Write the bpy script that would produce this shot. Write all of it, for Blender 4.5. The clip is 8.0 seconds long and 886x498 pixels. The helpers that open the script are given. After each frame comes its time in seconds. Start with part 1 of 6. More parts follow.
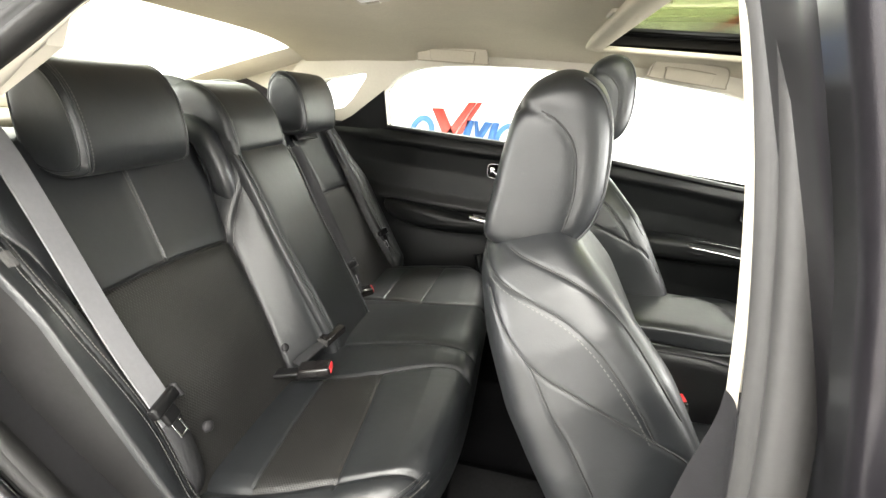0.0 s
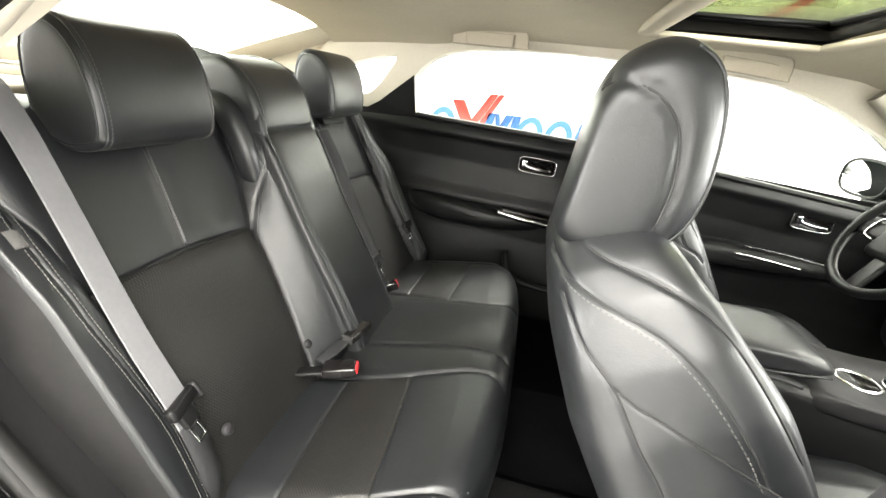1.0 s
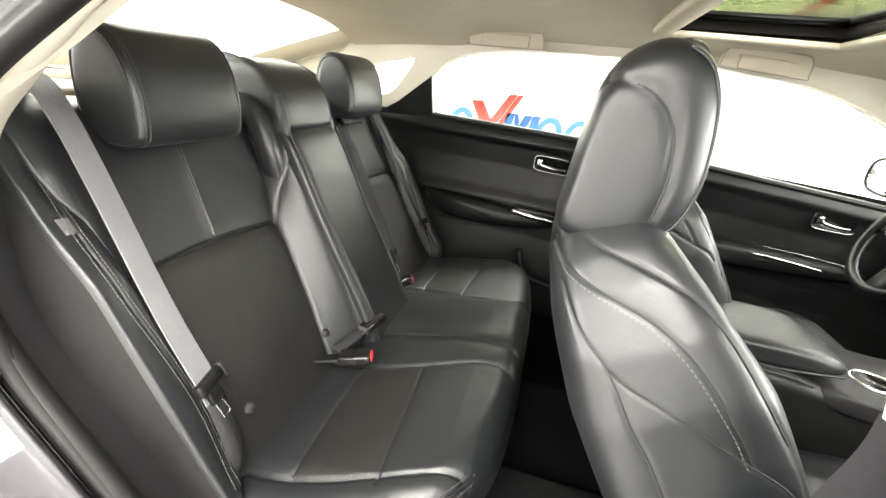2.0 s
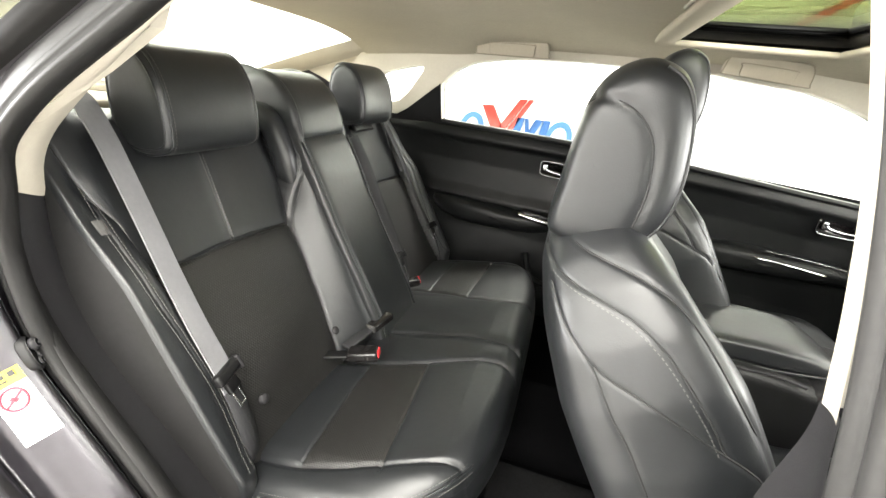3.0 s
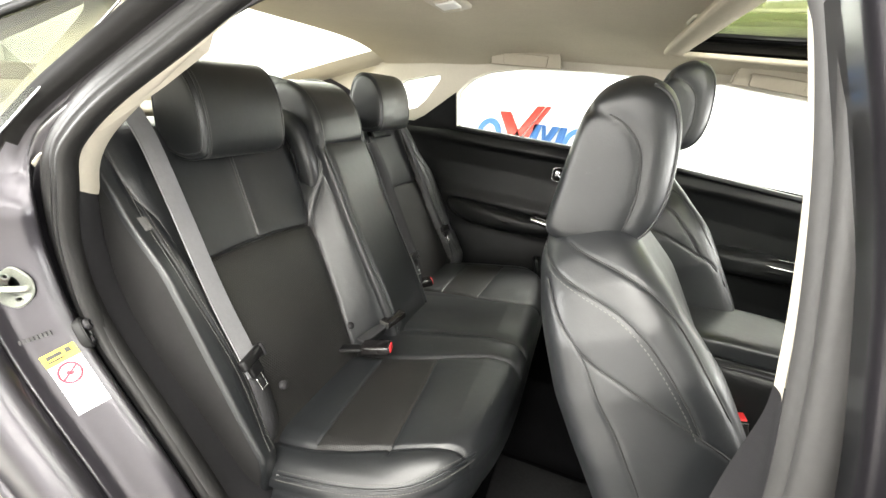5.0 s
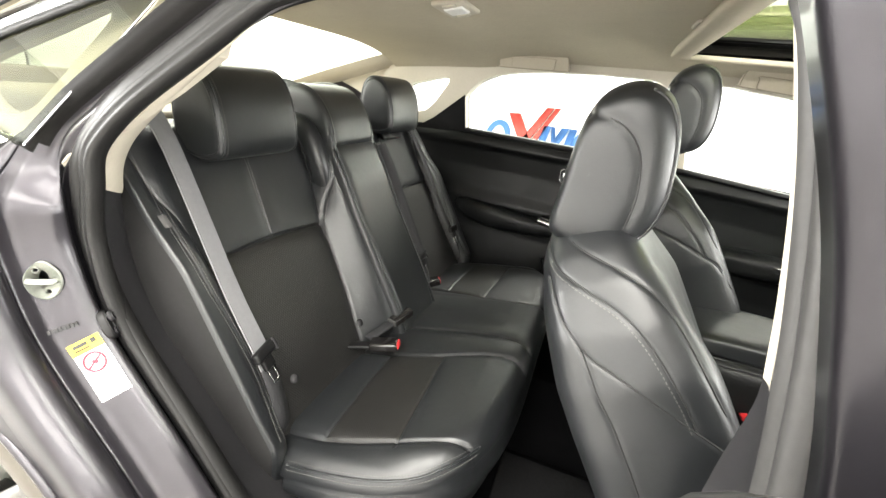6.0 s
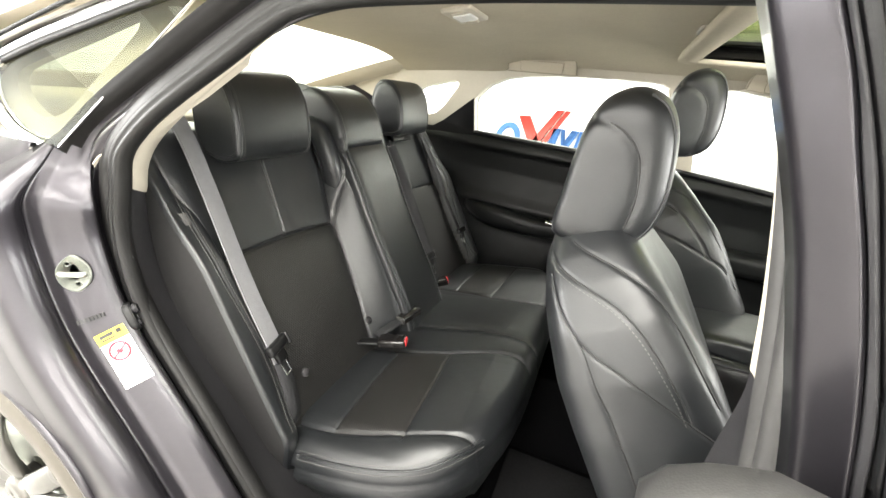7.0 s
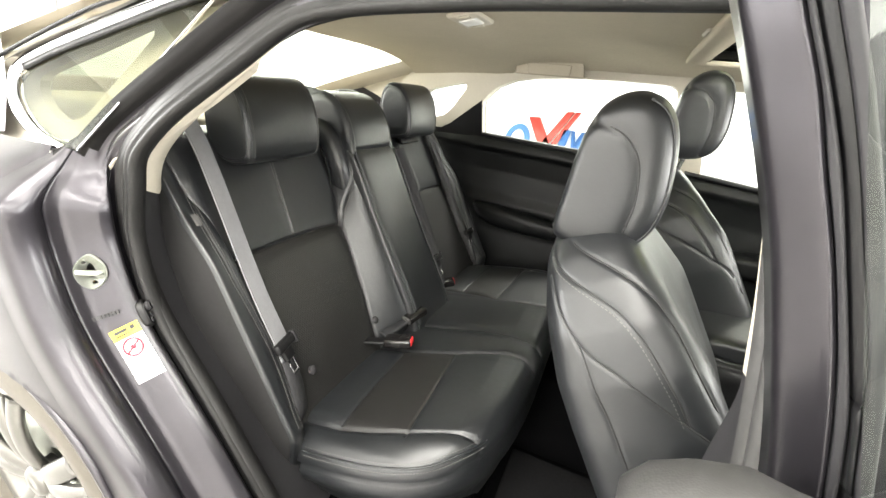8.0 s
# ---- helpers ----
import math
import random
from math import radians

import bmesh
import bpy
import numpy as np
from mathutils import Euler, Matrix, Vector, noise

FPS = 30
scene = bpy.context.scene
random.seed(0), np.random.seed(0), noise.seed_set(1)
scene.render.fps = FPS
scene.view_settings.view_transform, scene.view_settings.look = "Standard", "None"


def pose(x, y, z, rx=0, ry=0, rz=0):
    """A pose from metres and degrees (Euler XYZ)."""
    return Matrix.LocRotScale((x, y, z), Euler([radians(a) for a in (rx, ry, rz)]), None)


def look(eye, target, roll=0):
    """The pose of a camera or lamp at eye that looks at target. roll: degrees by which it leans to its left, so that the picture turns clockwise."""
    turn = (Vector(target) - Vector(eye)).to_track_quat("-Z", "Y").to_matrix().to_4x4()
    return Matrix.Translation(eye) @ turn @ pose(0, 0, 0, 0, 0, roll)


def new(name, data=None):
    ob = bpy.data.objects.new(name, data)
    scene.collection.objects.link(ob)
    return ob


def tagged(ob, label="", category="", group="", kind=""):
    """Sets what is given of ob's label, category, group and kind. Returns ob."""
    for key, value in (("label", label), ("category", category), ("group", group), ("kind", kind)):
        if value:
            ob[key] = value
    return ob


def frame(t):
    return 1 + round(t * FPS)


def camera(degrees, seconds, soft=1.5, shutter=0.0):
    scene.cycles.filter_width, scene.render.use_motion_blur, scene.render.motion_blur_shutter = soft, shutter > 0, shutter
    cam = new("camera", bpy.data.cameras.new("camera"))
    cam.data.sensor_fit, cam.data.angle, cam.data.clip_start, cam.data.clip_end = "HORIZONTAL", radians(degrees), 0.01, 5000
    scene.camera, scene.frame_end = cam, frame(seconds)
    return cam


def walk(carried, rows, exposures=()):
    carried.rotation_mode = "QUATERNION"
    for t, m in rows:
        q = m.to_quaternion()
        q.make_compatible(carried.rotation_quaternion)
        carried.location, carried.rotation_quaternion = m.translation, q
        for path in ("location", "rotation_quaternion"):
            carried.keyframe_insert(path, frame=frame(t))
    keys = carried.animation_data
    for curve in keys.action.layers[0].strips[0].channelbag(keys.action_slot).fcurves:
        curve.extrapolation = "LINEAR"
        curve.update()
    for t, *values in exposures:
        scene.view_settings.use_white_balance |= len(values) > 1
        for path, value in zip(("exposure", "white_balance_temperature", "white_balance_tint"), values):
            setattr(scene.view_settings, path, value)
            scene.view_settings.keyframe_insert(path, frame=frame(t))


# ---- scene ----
cam = camera(93.7, 8.0)
PATH = [
    (0, (0.694, -1.06, 1.175), (0.389, 0.79, 0.48), 4.9),
    (0.5, (0.635, -1.013, 1.153), (0.324, 0.828, 0.436), 6.2),
    (1, (0.615, -0.998, 1.142), (0.269, 0.834, 0.417), 6.5),
    (1.5, (0.624, -1.012, 1.139), (0.231, 0.807, 0.407), 6.3),
    (3, (0.666, -1.069, 1.16), (0.178, 0.73, 0.437), 6.0),
    (3.5, (0.674, -1.088, 1.164), (0.167, 0.709, 0.448), 5.9),
    (4, (0.683, -1.101, 1.167), (0.154, 0.691, 0.454), 6.0),
    (4.5, (0.691, -1.11, 1.17), (0.142, 0.677, 0.46), 6.1),
    (6, (0.71, -1.139, 1.177), (0.1, 0.629, 0.47), 6.1),
    (6.5, (0.716, -1.153, 1.179), (0.085, 0.61, 0.474), 6.1),
    (7, (0.725, -1.164, 1.182), (0.071, 0.59, 0.479), 6.1),
    (7.5, (0.734, -1.171, 1.184), (0.055, 0.575, 0.483), 5.9),
    (8, (0.741, -1.17, 1.188), (0.041, 0.567, 0.485), 5.9),
]
walk(cam, [(t, look(eye, target, roll)) for t, eye, target, roll in PATH], exposures=[(0, 0.28), (0.5, 0.42), (1.5, 0.42), (3, 0.22), (4.5, 0.1), (8, 0.03)])
# The car's length runs along x (front at +x), its left side is at +y.

# ---- world and lamps ----
world = bpy.data.worlds.new("showroom_world")
scene.world = world
world.use_nodes = True
world.node_tree.nodes["Background"].inputs[0].default_value = (0.9, 0.95, 1.0, 1)
world.node_tree.nodes["Background"].inputs[1].default_value = 0.2


def area_lamp(name, at, sx, sy, power, colour):
    data = bpy.data.lights.new(name, "AREA")
    data.shape, data.size, data.size_y, data.energy = "RECTANGLE", sx, sy, power
    data.color = colour
    ob = new(name, data)
    ob.matrix_world = at
    return ob


# area lamps in two invented, unseen shop windows, and ceiling lamps out of view
WARM = (1.0, 0.965, 0.90)
area_lamp("added_window_lamp", pose(8.36, -1.2, 1.60, 0, 90, 0), 2.2, 7.0, 1500, (1.0, 0.98, 0.95))
area_lamp("added_window_lamp", pose(-9.36, -3.5, 1.60, 0, -90, 0), 2.2, 5.6, 1900, (1.0, 0.985, 0.96))
# the south row is added fill; powers are set unevenly to suit the cabin
for lx, south_fill_power, near_power, far_power in ((-4.4, 110, 20, 200), (-1.8, 130, 40, 200), (0.8, 300, 270, 130), (3.4, 300, 200, 140), (6.0, 240, 100, 140)):
    area_lamp("unseen_ceiling_panel_lamp", pose(lx, -5.2, 3.16), 2.2, 0.6, south_fill_power, WARM)
    area_lamp("unseen_ceiling_panel_lamp", pose(lx, -2.5, 3.16), 2.2, 1.2, near_power, WARM)
    area_lamp("unseen_ceiling_panel_lamp", pose(lx, 2.3, 3.16), 2.2, 0.6, far_power, WARM)
# ---- materials ----
def material(name, colour, rough=0.5, metal=0.0, spec=0.5, vary=0.12, scale=8.0, bump=(), coat=0.0, rough_vary=0.08, coat_rough=0.04):
    """A surface with two scales of colour and gloss variation; bump: (kind, scale, strength, distance) layers."""
    m = bpy.data.materials.new(name)
    m.use_nodes = True
    n, l = m.node_tree.nodes, m.node_tree.links
    b = n["Principled BSDF"]
    b.inputs["Roughness"].default_value, b.inputs["Metallic"].default_value = rough, metal
    b.inputs["Specular IOR Level"].default_value = spec
    b.inputs["Coat Weight"].default_value = coat
    b.inputs["Coat Roughness"].default_value = coat_rough
    tc = n.new("ShaderNodeTexCoord")
    big, small = n.new("ShaderNodeTexNoise"), n.new("ShaderNodeTexNoise")
    big.inputs["Scale"].default_value, small.inputs["Scale"].default_value = scale, scale * 14
    big.inputs["Detail"].default_value = small.inputs["Detail"].default_value = 3
    mix = n.new("ShaderNodeMath")
    mix.operation = "MULTIPLY_ADD"
    l.new(tc.outputs["Object"], big.inputs["Vector"])
    l.new(tc.outputs["Object"], small.inputs["Vector"])
    l.new(small.outputs["Fac"], mix.inputs[0])
    mix.inputs[1].default_value = 0.5
    half = n.new("ShaderNodeMath")
    half.operation = "MULTIPLY"
    half.inputs[1].default_value = 0.5
    l.new(big.outputs["Fac"], half.inputs[0])
    l.new(half.outputs[0], mix.inputs[2])
    ramp = n.new("ShaderNodeMapRange")
    ramp.inputs["From Min"].default_value, ramp.inputs["From Max"].default_value = 0.3, 0.7
    ramp.inputs["To Min"].default_value, ramp.inputs["To Max"].default_value = 1 - vary, 1 + vary
    l.new(mix.outputs[0], ramp.inputs["Value"])
    tint = n.new("ShaderNodeVectorMath")
    tint.operation = "SCALE"
    tint.inputs[0].default_value = colour[:3]
    l.new(ramp.outputs[0], tint.inputs["Scale"])
    l.new(tint.outputs[0], b.inputs["Base Color"])
    rr = n.new("ShaderNodeMapRange")
    rr.inputs["From Min"].default_value, rr.inputs["From Max"].default_value = 0.3, 0.7
    rr.inputs["To Min"].default_value, rr.inputs["To Max"].default_value = max(0.02, rough - rough_vary), min(1, rough + rough_vary)
    l.new(big.outputs["Fac"], rr.inputs["Value"])
    l.new(rr.outputs[0], b.inputs["Roughness"])
    last = None
    for kind, sc, strength, dist in bump:
        if kind == "noise":
            t = n.new("ShaderNodeTexNoise")
            t.inputs["Scale"].default_value, t.inputs["Detail"].default_value = sc, 4
            out = t.outputs["Fac"]
        elif kind == "cells":
            t = n.new("ShaderNodeTexVoronoi")
            t.inputs["Scale"].default_value = sc
            out = t.outputs["Distance"]
        elif kind == "ribs":
            t = n.new("ShaderNodeTexWave")
            t.inputs["Scale"].default_value, t.inputs["Distortion"].default_value = sc, 0.4
            t.bands_direction = "Z"
            out = t.outputs["Fac"]
        else:
            t = n.new("ShaderNodeTexVoronoi")
            t.voronoi_dimensions = "2D"
            t.inputs["Scale"].default_value, t.inputs["Randomness"].default_value = sc, 0.0
            step = n.new("ShaderNodeMapRange")
            step.inputs["From Min"].default_value, step.inputs["From Max"].default_value = 0.22, 0.34
            l.new(t.outputs["Distance"], step.inputs["Value"])
            out = step.outputs[0]
        if kind in ("dots_back", "dots_seat"):
            turn = n.new("ShaderNodeVectorRotate")
            turn.rotation_type = "EULER_XYZ"
            turn.inputs["Rotation"].default_value = (0, radians(62 if kind == "dots_back" else 11), radians(45))
            l.new(tc.outputs["Object"], turn.inputs["Vector"])
            l.new(turn.outputs[0], t.inputs["Vector"])
        else:
            l.new(tc.outputs["Object"], t.inputs["Vector"])
        bp = n.new("ShaderNodeBump")
        bp.inputs["Strength"].default_value, bp.inputs["Distance"].default_value = strength, dist
        l.new(out, bp.inputs["Height"])
        if last:
            l.new(last.outputs[0], bp.inputs["Normal"])
        last = bp
    if last:
        l.new(last.outputs[0], b.inputs["Normal"])
        l.new(last.outputs[0], b.inputs["Coat Normal"])
    return m


def glass(name, colour, rough=0.0, clear=0.93, gloss=0.96):
    m = bpy.data.materials.new(name)
    m.use_nodes = True
    n, l = m.node_tree.nodes, m.node_tree.links
    n.remove(n["Principled BSDF"])
    tr, gl, mx, lw = n.new("ShaderNodeBsdfTransparent"), n.new("ShaderNodeBsdfGlossy"), n.new("ShaderNodeMixShader"), n.new("ShaderNodeLayerWeight")
    tr.inputs[0].default_value = (*[c * clear for c in colour[:3]], 1)
    gl.inputs["Roughness"].default_value = rough
    lw.inputs["Blend"].default_value = 0.5
    power, fr = n.new("ShaderNodeMath"), n.new("ShaderNodeMath")
    power.operation, fr.operation = "POWER", "MULTIPLY_ADD"
    power.inputs[1].default_value = 5.0
    fr.inputs[1].default_value, fr.inputs[2].default_value = gloss, 0.025
    l.new(lw.outputs["Facing"], power.inputs[0])
    l.new(power.outputs[0], fr.inputs[0])
    l.new(fr.outputs[0], mx.inputs[0])
    l.new(tr.outputs[0], mx.inputs[1])
    l.new(gl.outputs[0], mx.inputs[2])
    l.new(mx.outputs[0], n["Material Output"].inputs[0])
    return m


GRAIN = (("cells", 620, 0.10, 0.0006), ("noise", 45, 0.10, 0.004))
LEATHER = material("black_leather", (0.0105, 0.0116, 0.0128), 0.41, spec=0.52, coat=0.18, coat_rough=0.32, vary=0.12, rough_vary=0.025, bump=GRAIN)
LEATHER_PERF = material("perforated_black_leather", (0.012, 0.0116, 0.011), 0.42, spec=0.45, vary=0.12, rough_vary=0.03, bump=(("dots_back", 245, 0.42, 0.0010), ("noise", 40, 0.08, 0.004)))
SEAT_PERF = material("perforated_black_seat_leather", (0.012, 0.0116, 0.011), 0.42, spec=0.45, vary=0.12, rough_vary=0.03, bump=(("dots_seat", 245, 0.42, 0.0010), ("noise", 40, 0.08, 0.004)))
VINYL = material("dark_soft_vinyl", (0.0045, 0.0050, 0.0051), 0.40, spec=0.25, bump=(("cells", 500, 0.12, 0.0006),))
SIDE_VINYL = material("matte_charcoal_vinyl", (0.016, 0.0157, 0.0157), 0.62, spec=0.18, bump=(("cells", 500, 0.12, 0.0006),))
PLASTIC = material("black_plastic", (0.006, 0.006, 0.0064), 0.42, spec=0.32, bump=(("cells", 700, 0.12, 0.0004),))
TRIM_GREY = material("charcoal_plastic_trim", (0.020, 0.0195, 0.021), 0.55, spec=0.3, bump=(("cells", 600, 0.15, 0.0005),))
GLOSSBLACK = material("gloss_black_trim", (0.01, 0.009, 0.009), 0.12, spec=0.5, vary=0.05, rough_vary=0.03)
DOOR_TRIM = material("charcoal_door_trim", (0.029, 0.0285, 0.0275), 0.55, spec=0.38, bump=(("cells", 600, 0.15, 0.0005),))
# jamb paint coloured near-black to stand in for its dark reflections
DARKENED_PAINT = material("darkened_jamb_paint", (0.006, 0.0056, 0.0054), 0.65, spec=0.05, vary=0.15)
RUBBER = material("charcoal_rubber_seal", (0.010, 0.0098, 0.0096), 0.5, spec=0.24, bump=(("noise", 300, 0.1, 0.0005),))
# seal rubber lightened in colour for the strong light on the centre pillar
LIT_RUBBER = material("lit_rubber_seal", (0.044, 0.043, 0.042), 0.55, spec=0.4, bump=(("noise", 300, 0.1, 0.0005),))
BEIGE = material("beige_plastic_trim", (0.50, 0.462, 0.385), 0.55, spec=0.4, vary=0.05, bump=(("cells", 500, 0.1, 0.0004),))
HEADLINER = material("beige_headliner_cloth", (0.50, 0.455, 0.36), 0.95, spec=0.1, vary=0.06, bump=(("noise", 900, 0.35, 0.0006),))
HANDLE = material("tan_handle_plastic", (0.42, 0.375, 0.30), 0.6, spec=0.35, vary=0.05)
TRIM_TAN = material("tan_recess_plastic", (0.26, 0.235, 0.185), 0.6, spec=0.35, vary=0.06)
PAINT = material("dark_grey_metallic_paint", (0.033, 0.0307, 0.0355), 0.32, metal=0.75, spec=0.45, vary=0.05, scale=6, coat=0.34, rough_vary=0.0, bump=(("cells", 2200, 0.10, 0.0003),))
DARK_CHROME = material("smoked_chrome", (0.34, 0.34, 0.35), 0.18, metal=1.0, vary=0.04, rough_vary=0.04)
CHROME = material("chrome", (0.75, 0.75, 0.76), 0.12, metal=1.0, vary=0.04, rough_vary=0.04)
STEEL = material("zinc_plated_steel", (0.46, 0.48, 0.43), 0.45, metal=0.75, vary=0.15, scale=30)
WEBBING = material("grey_belt_webbing", (0.17, 0.17, 0.178), 0.75, spec=0.25, vary=0.08, bump=(("ribs", 260, 0.35, 0.0005),))
BLACK_WEB = material("black_belt_webbing", (0.026, 0.026, 0.028), 0.7, spec=0.3, vary=0.1, bump=(("ribs", 260, 0.35, 0.0005),))
CARPET = material("black_carpet", (0.0032, 0.0032, 0.0035), 1.0, spec=0.01, vary=0.25, bump=(("noise", 700, 0.8, 0.003),))
MAT = material("dark_grey_mat_carpet", (0.013, 0.013, 0.0135), 1.0, spec=0.05, vary=0.3, bump=(("noise", 600, 0.8, 0.003),))
THREAD = material("grey_thread", (0.10, 0.098, 0.093), 0.75, spec=0.3)
SEAM = material("dark_seam", (0.012, 0.012, 0.012), 0.6)
RED = material("red_plastic", (0.62, 0.03, 0.035), 0.4, vary=0.05)
WHITE_LABEL = material("white_label", (0.82, 0.82, 0.80), 0.55, vary=0.03)
YELLOW_LABEL = material("yellow_label", (0.80, 0.62, 0.03), 0.5, vary=0.03)
INK = material("black_ink", (0.02, 0.02, 0.02), 0.6)
RED_INK = material("red_ink", (0.55, 0.03, 0.05), 0.6)
TAG = material("satin_cloth_tag", (0.11, 0.107, 0.104), 0.7, bump=(("ribs", 500, 0.3, 0.0005),))
TYRE = material("dusty_tyre_rubber", (0.060, 0.053, 0.042), 0.75, bump=(("noise", 90, 0.2, 0.001),))
RIM = material("silver_alloy", (0.13, 0.126, 0.117), 0.38, metal=0.85, vary=0.06)
LINER = material("dusty_wheel_arch_liner", (0.12, 0.105, 0.075), 0.9, vary=0.3, scale=20, bump=(("noise", 160, 0.5, 0.002),))
GLASS = glass("clear_window_glass", (0.96, 0.99, 0.96))
REAR_GLASS = glass("green_tinted_rear_glass", (0.82, 0.88, 0.77))
TINTED_GLASS = glass("green_tinted_glass", (0.60, 0.615, 0.545), gloss=0.2)
GREEN_GLASS = glass("green_tinted_sunroof_glass", (0.40, 0.44, 0.27))
MIRROR = material("mirror_glass", (0.9, 0.9, 0.9), 0.02, metal=1.0, vary=0.01, rough_vary=0.0)
WALL = material("white_wall_paint", (0.86, 0.86, 0.86), 0.7, vary=0.02, scale=1.5, bump=(("noise", 120, 0.1, 0.001),))
CEIL = material("white_ceiling_paint", (0.72, 0.73, 0.71), 0.8, vary=0.03, scale=1.0, bump=(("noise", 80, 0.1, 0.001),))
FLOOR = material("polished_grey_concrete", (0.52, 0.51, 0.49), 0.32, vary=0.12, scale=1.2, bump=(("noise", 60, 0.05, 0.001),))
SIGN_BLUE = material("blue_acrylic", (0.022, 0.085, 0.25), 0.6, vary=0.04)
SIGN_RED = material("red_acrylic", (0.28, 0.020, 0.012), 0.6, vary=0.04)
RED_PIPE = material("red_painted_steel", (0.55, 0.08, 0.05), 0.5)

# ---- mesh tools ----
def catmull(pts, n, closed=False):
    """n points on a smooth curve through pts, evenly spaced along it."""
    p = np.array(pts, float)
    k = len(p)
    q = np.vstack([p[-1], p, p[0], p[1]]) if closed else np.vstack([2 * p[0] - p[1], p, 2 * p[-1] - p[-2]])
    out = []
    for i in range(k if closed else k - 1):
        t = np.linspace(0, 1, 24, endpoint=False)[:, None]
        a, b, c, d = q[i], q[i + 1], q[i + 2], q[i + 3]
        out.append(0.5 * (2 * b + (c - a) * t + (2 * a - 5 * b + 4 * c - d) * t ** 2 + (3 * b - a - 3 * c + d) * t ** 3))
    out.append((p[0] if closed else p[-1])[None])
    o = np.vstack(out)
    s = np.concatenate([[0], np.cumsum(np.linalg.norm(np.diff(o, axis=0), axis=1))])
    u = np.linspace(0, s[-1], n + 1)[:-1] if closed else np.linspace(0, s[-1], n)
    return np.stack([np.interp(u, s, o[:, j]) for j in range(o.shape[1])], 1)


def thing(name, base, label, category, group="", kind=""):
    ob = new(name)
    ob.location = base
    ob.empty_display_size = 0.1
    return tagged(ob, label, category, group, kind)


def part(name, vf, mat, parent=None, label="", smooth=True):
    """One mesh object, its vertices in world metres, under a thing or a part."""
    v, f = vf
    me = bpy.data.meshes.new(name)
    me.from_pydata([tuple(map(float, p)) for p in v], [], [tuple(map(int, q)) for q in f])
    me.materials.append(mat)
    if smooth:
        me.polygons.foreach_set("use_smooth", [True] * len(me.polygons))
    me.update()
    ob = new(name, me)
    if parent is not None:
        ob.parent = parent
        if parent.parent is None:
            ob.location = -parent.location
    if label:
        ob["label"] = label
    return ob


def solo(name, vf, mat, label, category, group="", kind="", smooth=True):
    return tagged(part(name, vf, mat, None, "", smooth), label, category, group, kind)


def joined(*pieces):
    vs, fs, k = [], [], 0
    for v, f in pieces:
        v = np.asarray(v, float)
        vs.append(v)
        fs += [tuple(int(i) + k for i in q) for q in f]
        k += len(v)
    return np.vstack(vs), fs


def grid_faces(n, m, wrap_n=False, wrap_m=False):
    f = []
    for i in range(n if wrap_n else n - 1):
        for j in range(m if wrap_m else m - 1):
            a, b = i, (i + 1) % n
            c, d = j, (j + 1) % m
            f.append((a * m + c, b * m + c, b * m + d, a * m + d))
    return f


def normals(P, wrap_m=False):
    du = np.gradient(P, axis=0)
    dv = (np.roll(P, -1, 1) - np.roll(P, 1, 1)) / 2 if wrap_m else np.gradient(P, axis=1)
    n = np.cross(du, dv)
    return n / np.maximum(np.linalg.norm(n, axis=-1, keepdims=True), 1e-9)


def near(pts, line):
    """Distance from every point (k, d) to a polyline (m, d)."""
    p, best = np.asarray(pts, float), None
    for a, b in zip(line[:-1], line[1:]):
        ab = b - a
        t = np.clip(((p - a) @ ab) / max(ab @ ab, 1e-12), 0, 1)
        d = np.linalg.norm(p - a - t[:, None] * ab, axis=1)
        best = d if best is None else np.minimum(best, d)
    return best


def crease(d, depth=0.005, width=0.004, puff=0.004, reach=0.022):
    """The relief of a sewn seam at distance d: a groove between slightly padded edges."""
    return -depth * np.exp(-(d / width) ** 2) - puff * np.exp(-(d / reach) ** 2)


def sweep(path, prof, up=(0, 0, 1), closed=False, caps=True):
    """A profile (m, 2) carried along a path (n, 3); its first axis points sideways, its second along up."""
    p, prof, up = np.asarray(path, float), np.asarray(prof, float), np.asarray(up, float)
    t = (np.roll(p, -1, 0) - np.roll(p, 1, 0)) if closed else np.gradient(p, axis=0)
    t /= np.linalg.norm(t, axis=1)[:, None]
    side = np.cross(t, up[None] if up.ndim == 1 else up)
    side /= np.maximum(np.linalg.norm(side, axis=1), 1e-9)[:, None]
    u = np.cross(side, t)
    v = (p[:, None] + prof[None, :, :1] * side[:, None] + prof[None, :, 1:] * u[:, None]).reshape(-1, 3)
    m = len(prof)
    f = grid_faces(len(p), m, closed, True)
    if caps and not closed:
        f += [tuple(range(m))[::-1], tuple(range((len(p) - 1) * m, len(p) * m))]
    return v, f


def ring(r, n=12, squash=1.0, turn=0.0):
    a = np.linspace(0, 2 * np.pi, n, endpoint=False) + turn
    return np.stack([r * np.cos(a), r * squash * np.sin(a)], 1)


def tube(path, r, n=10, closed=False):
    p = np.asarray(path, float)
    d = p[-1] - p[0] if not closed else np.array((0.0, 0, 0))
    up = (0, 0, 1) if closed or abs(d[2]) < 0.8 * np.linalg.norm(d) else (1, 0, 0)
    return sweep(p, ring(r, n), up, closed)


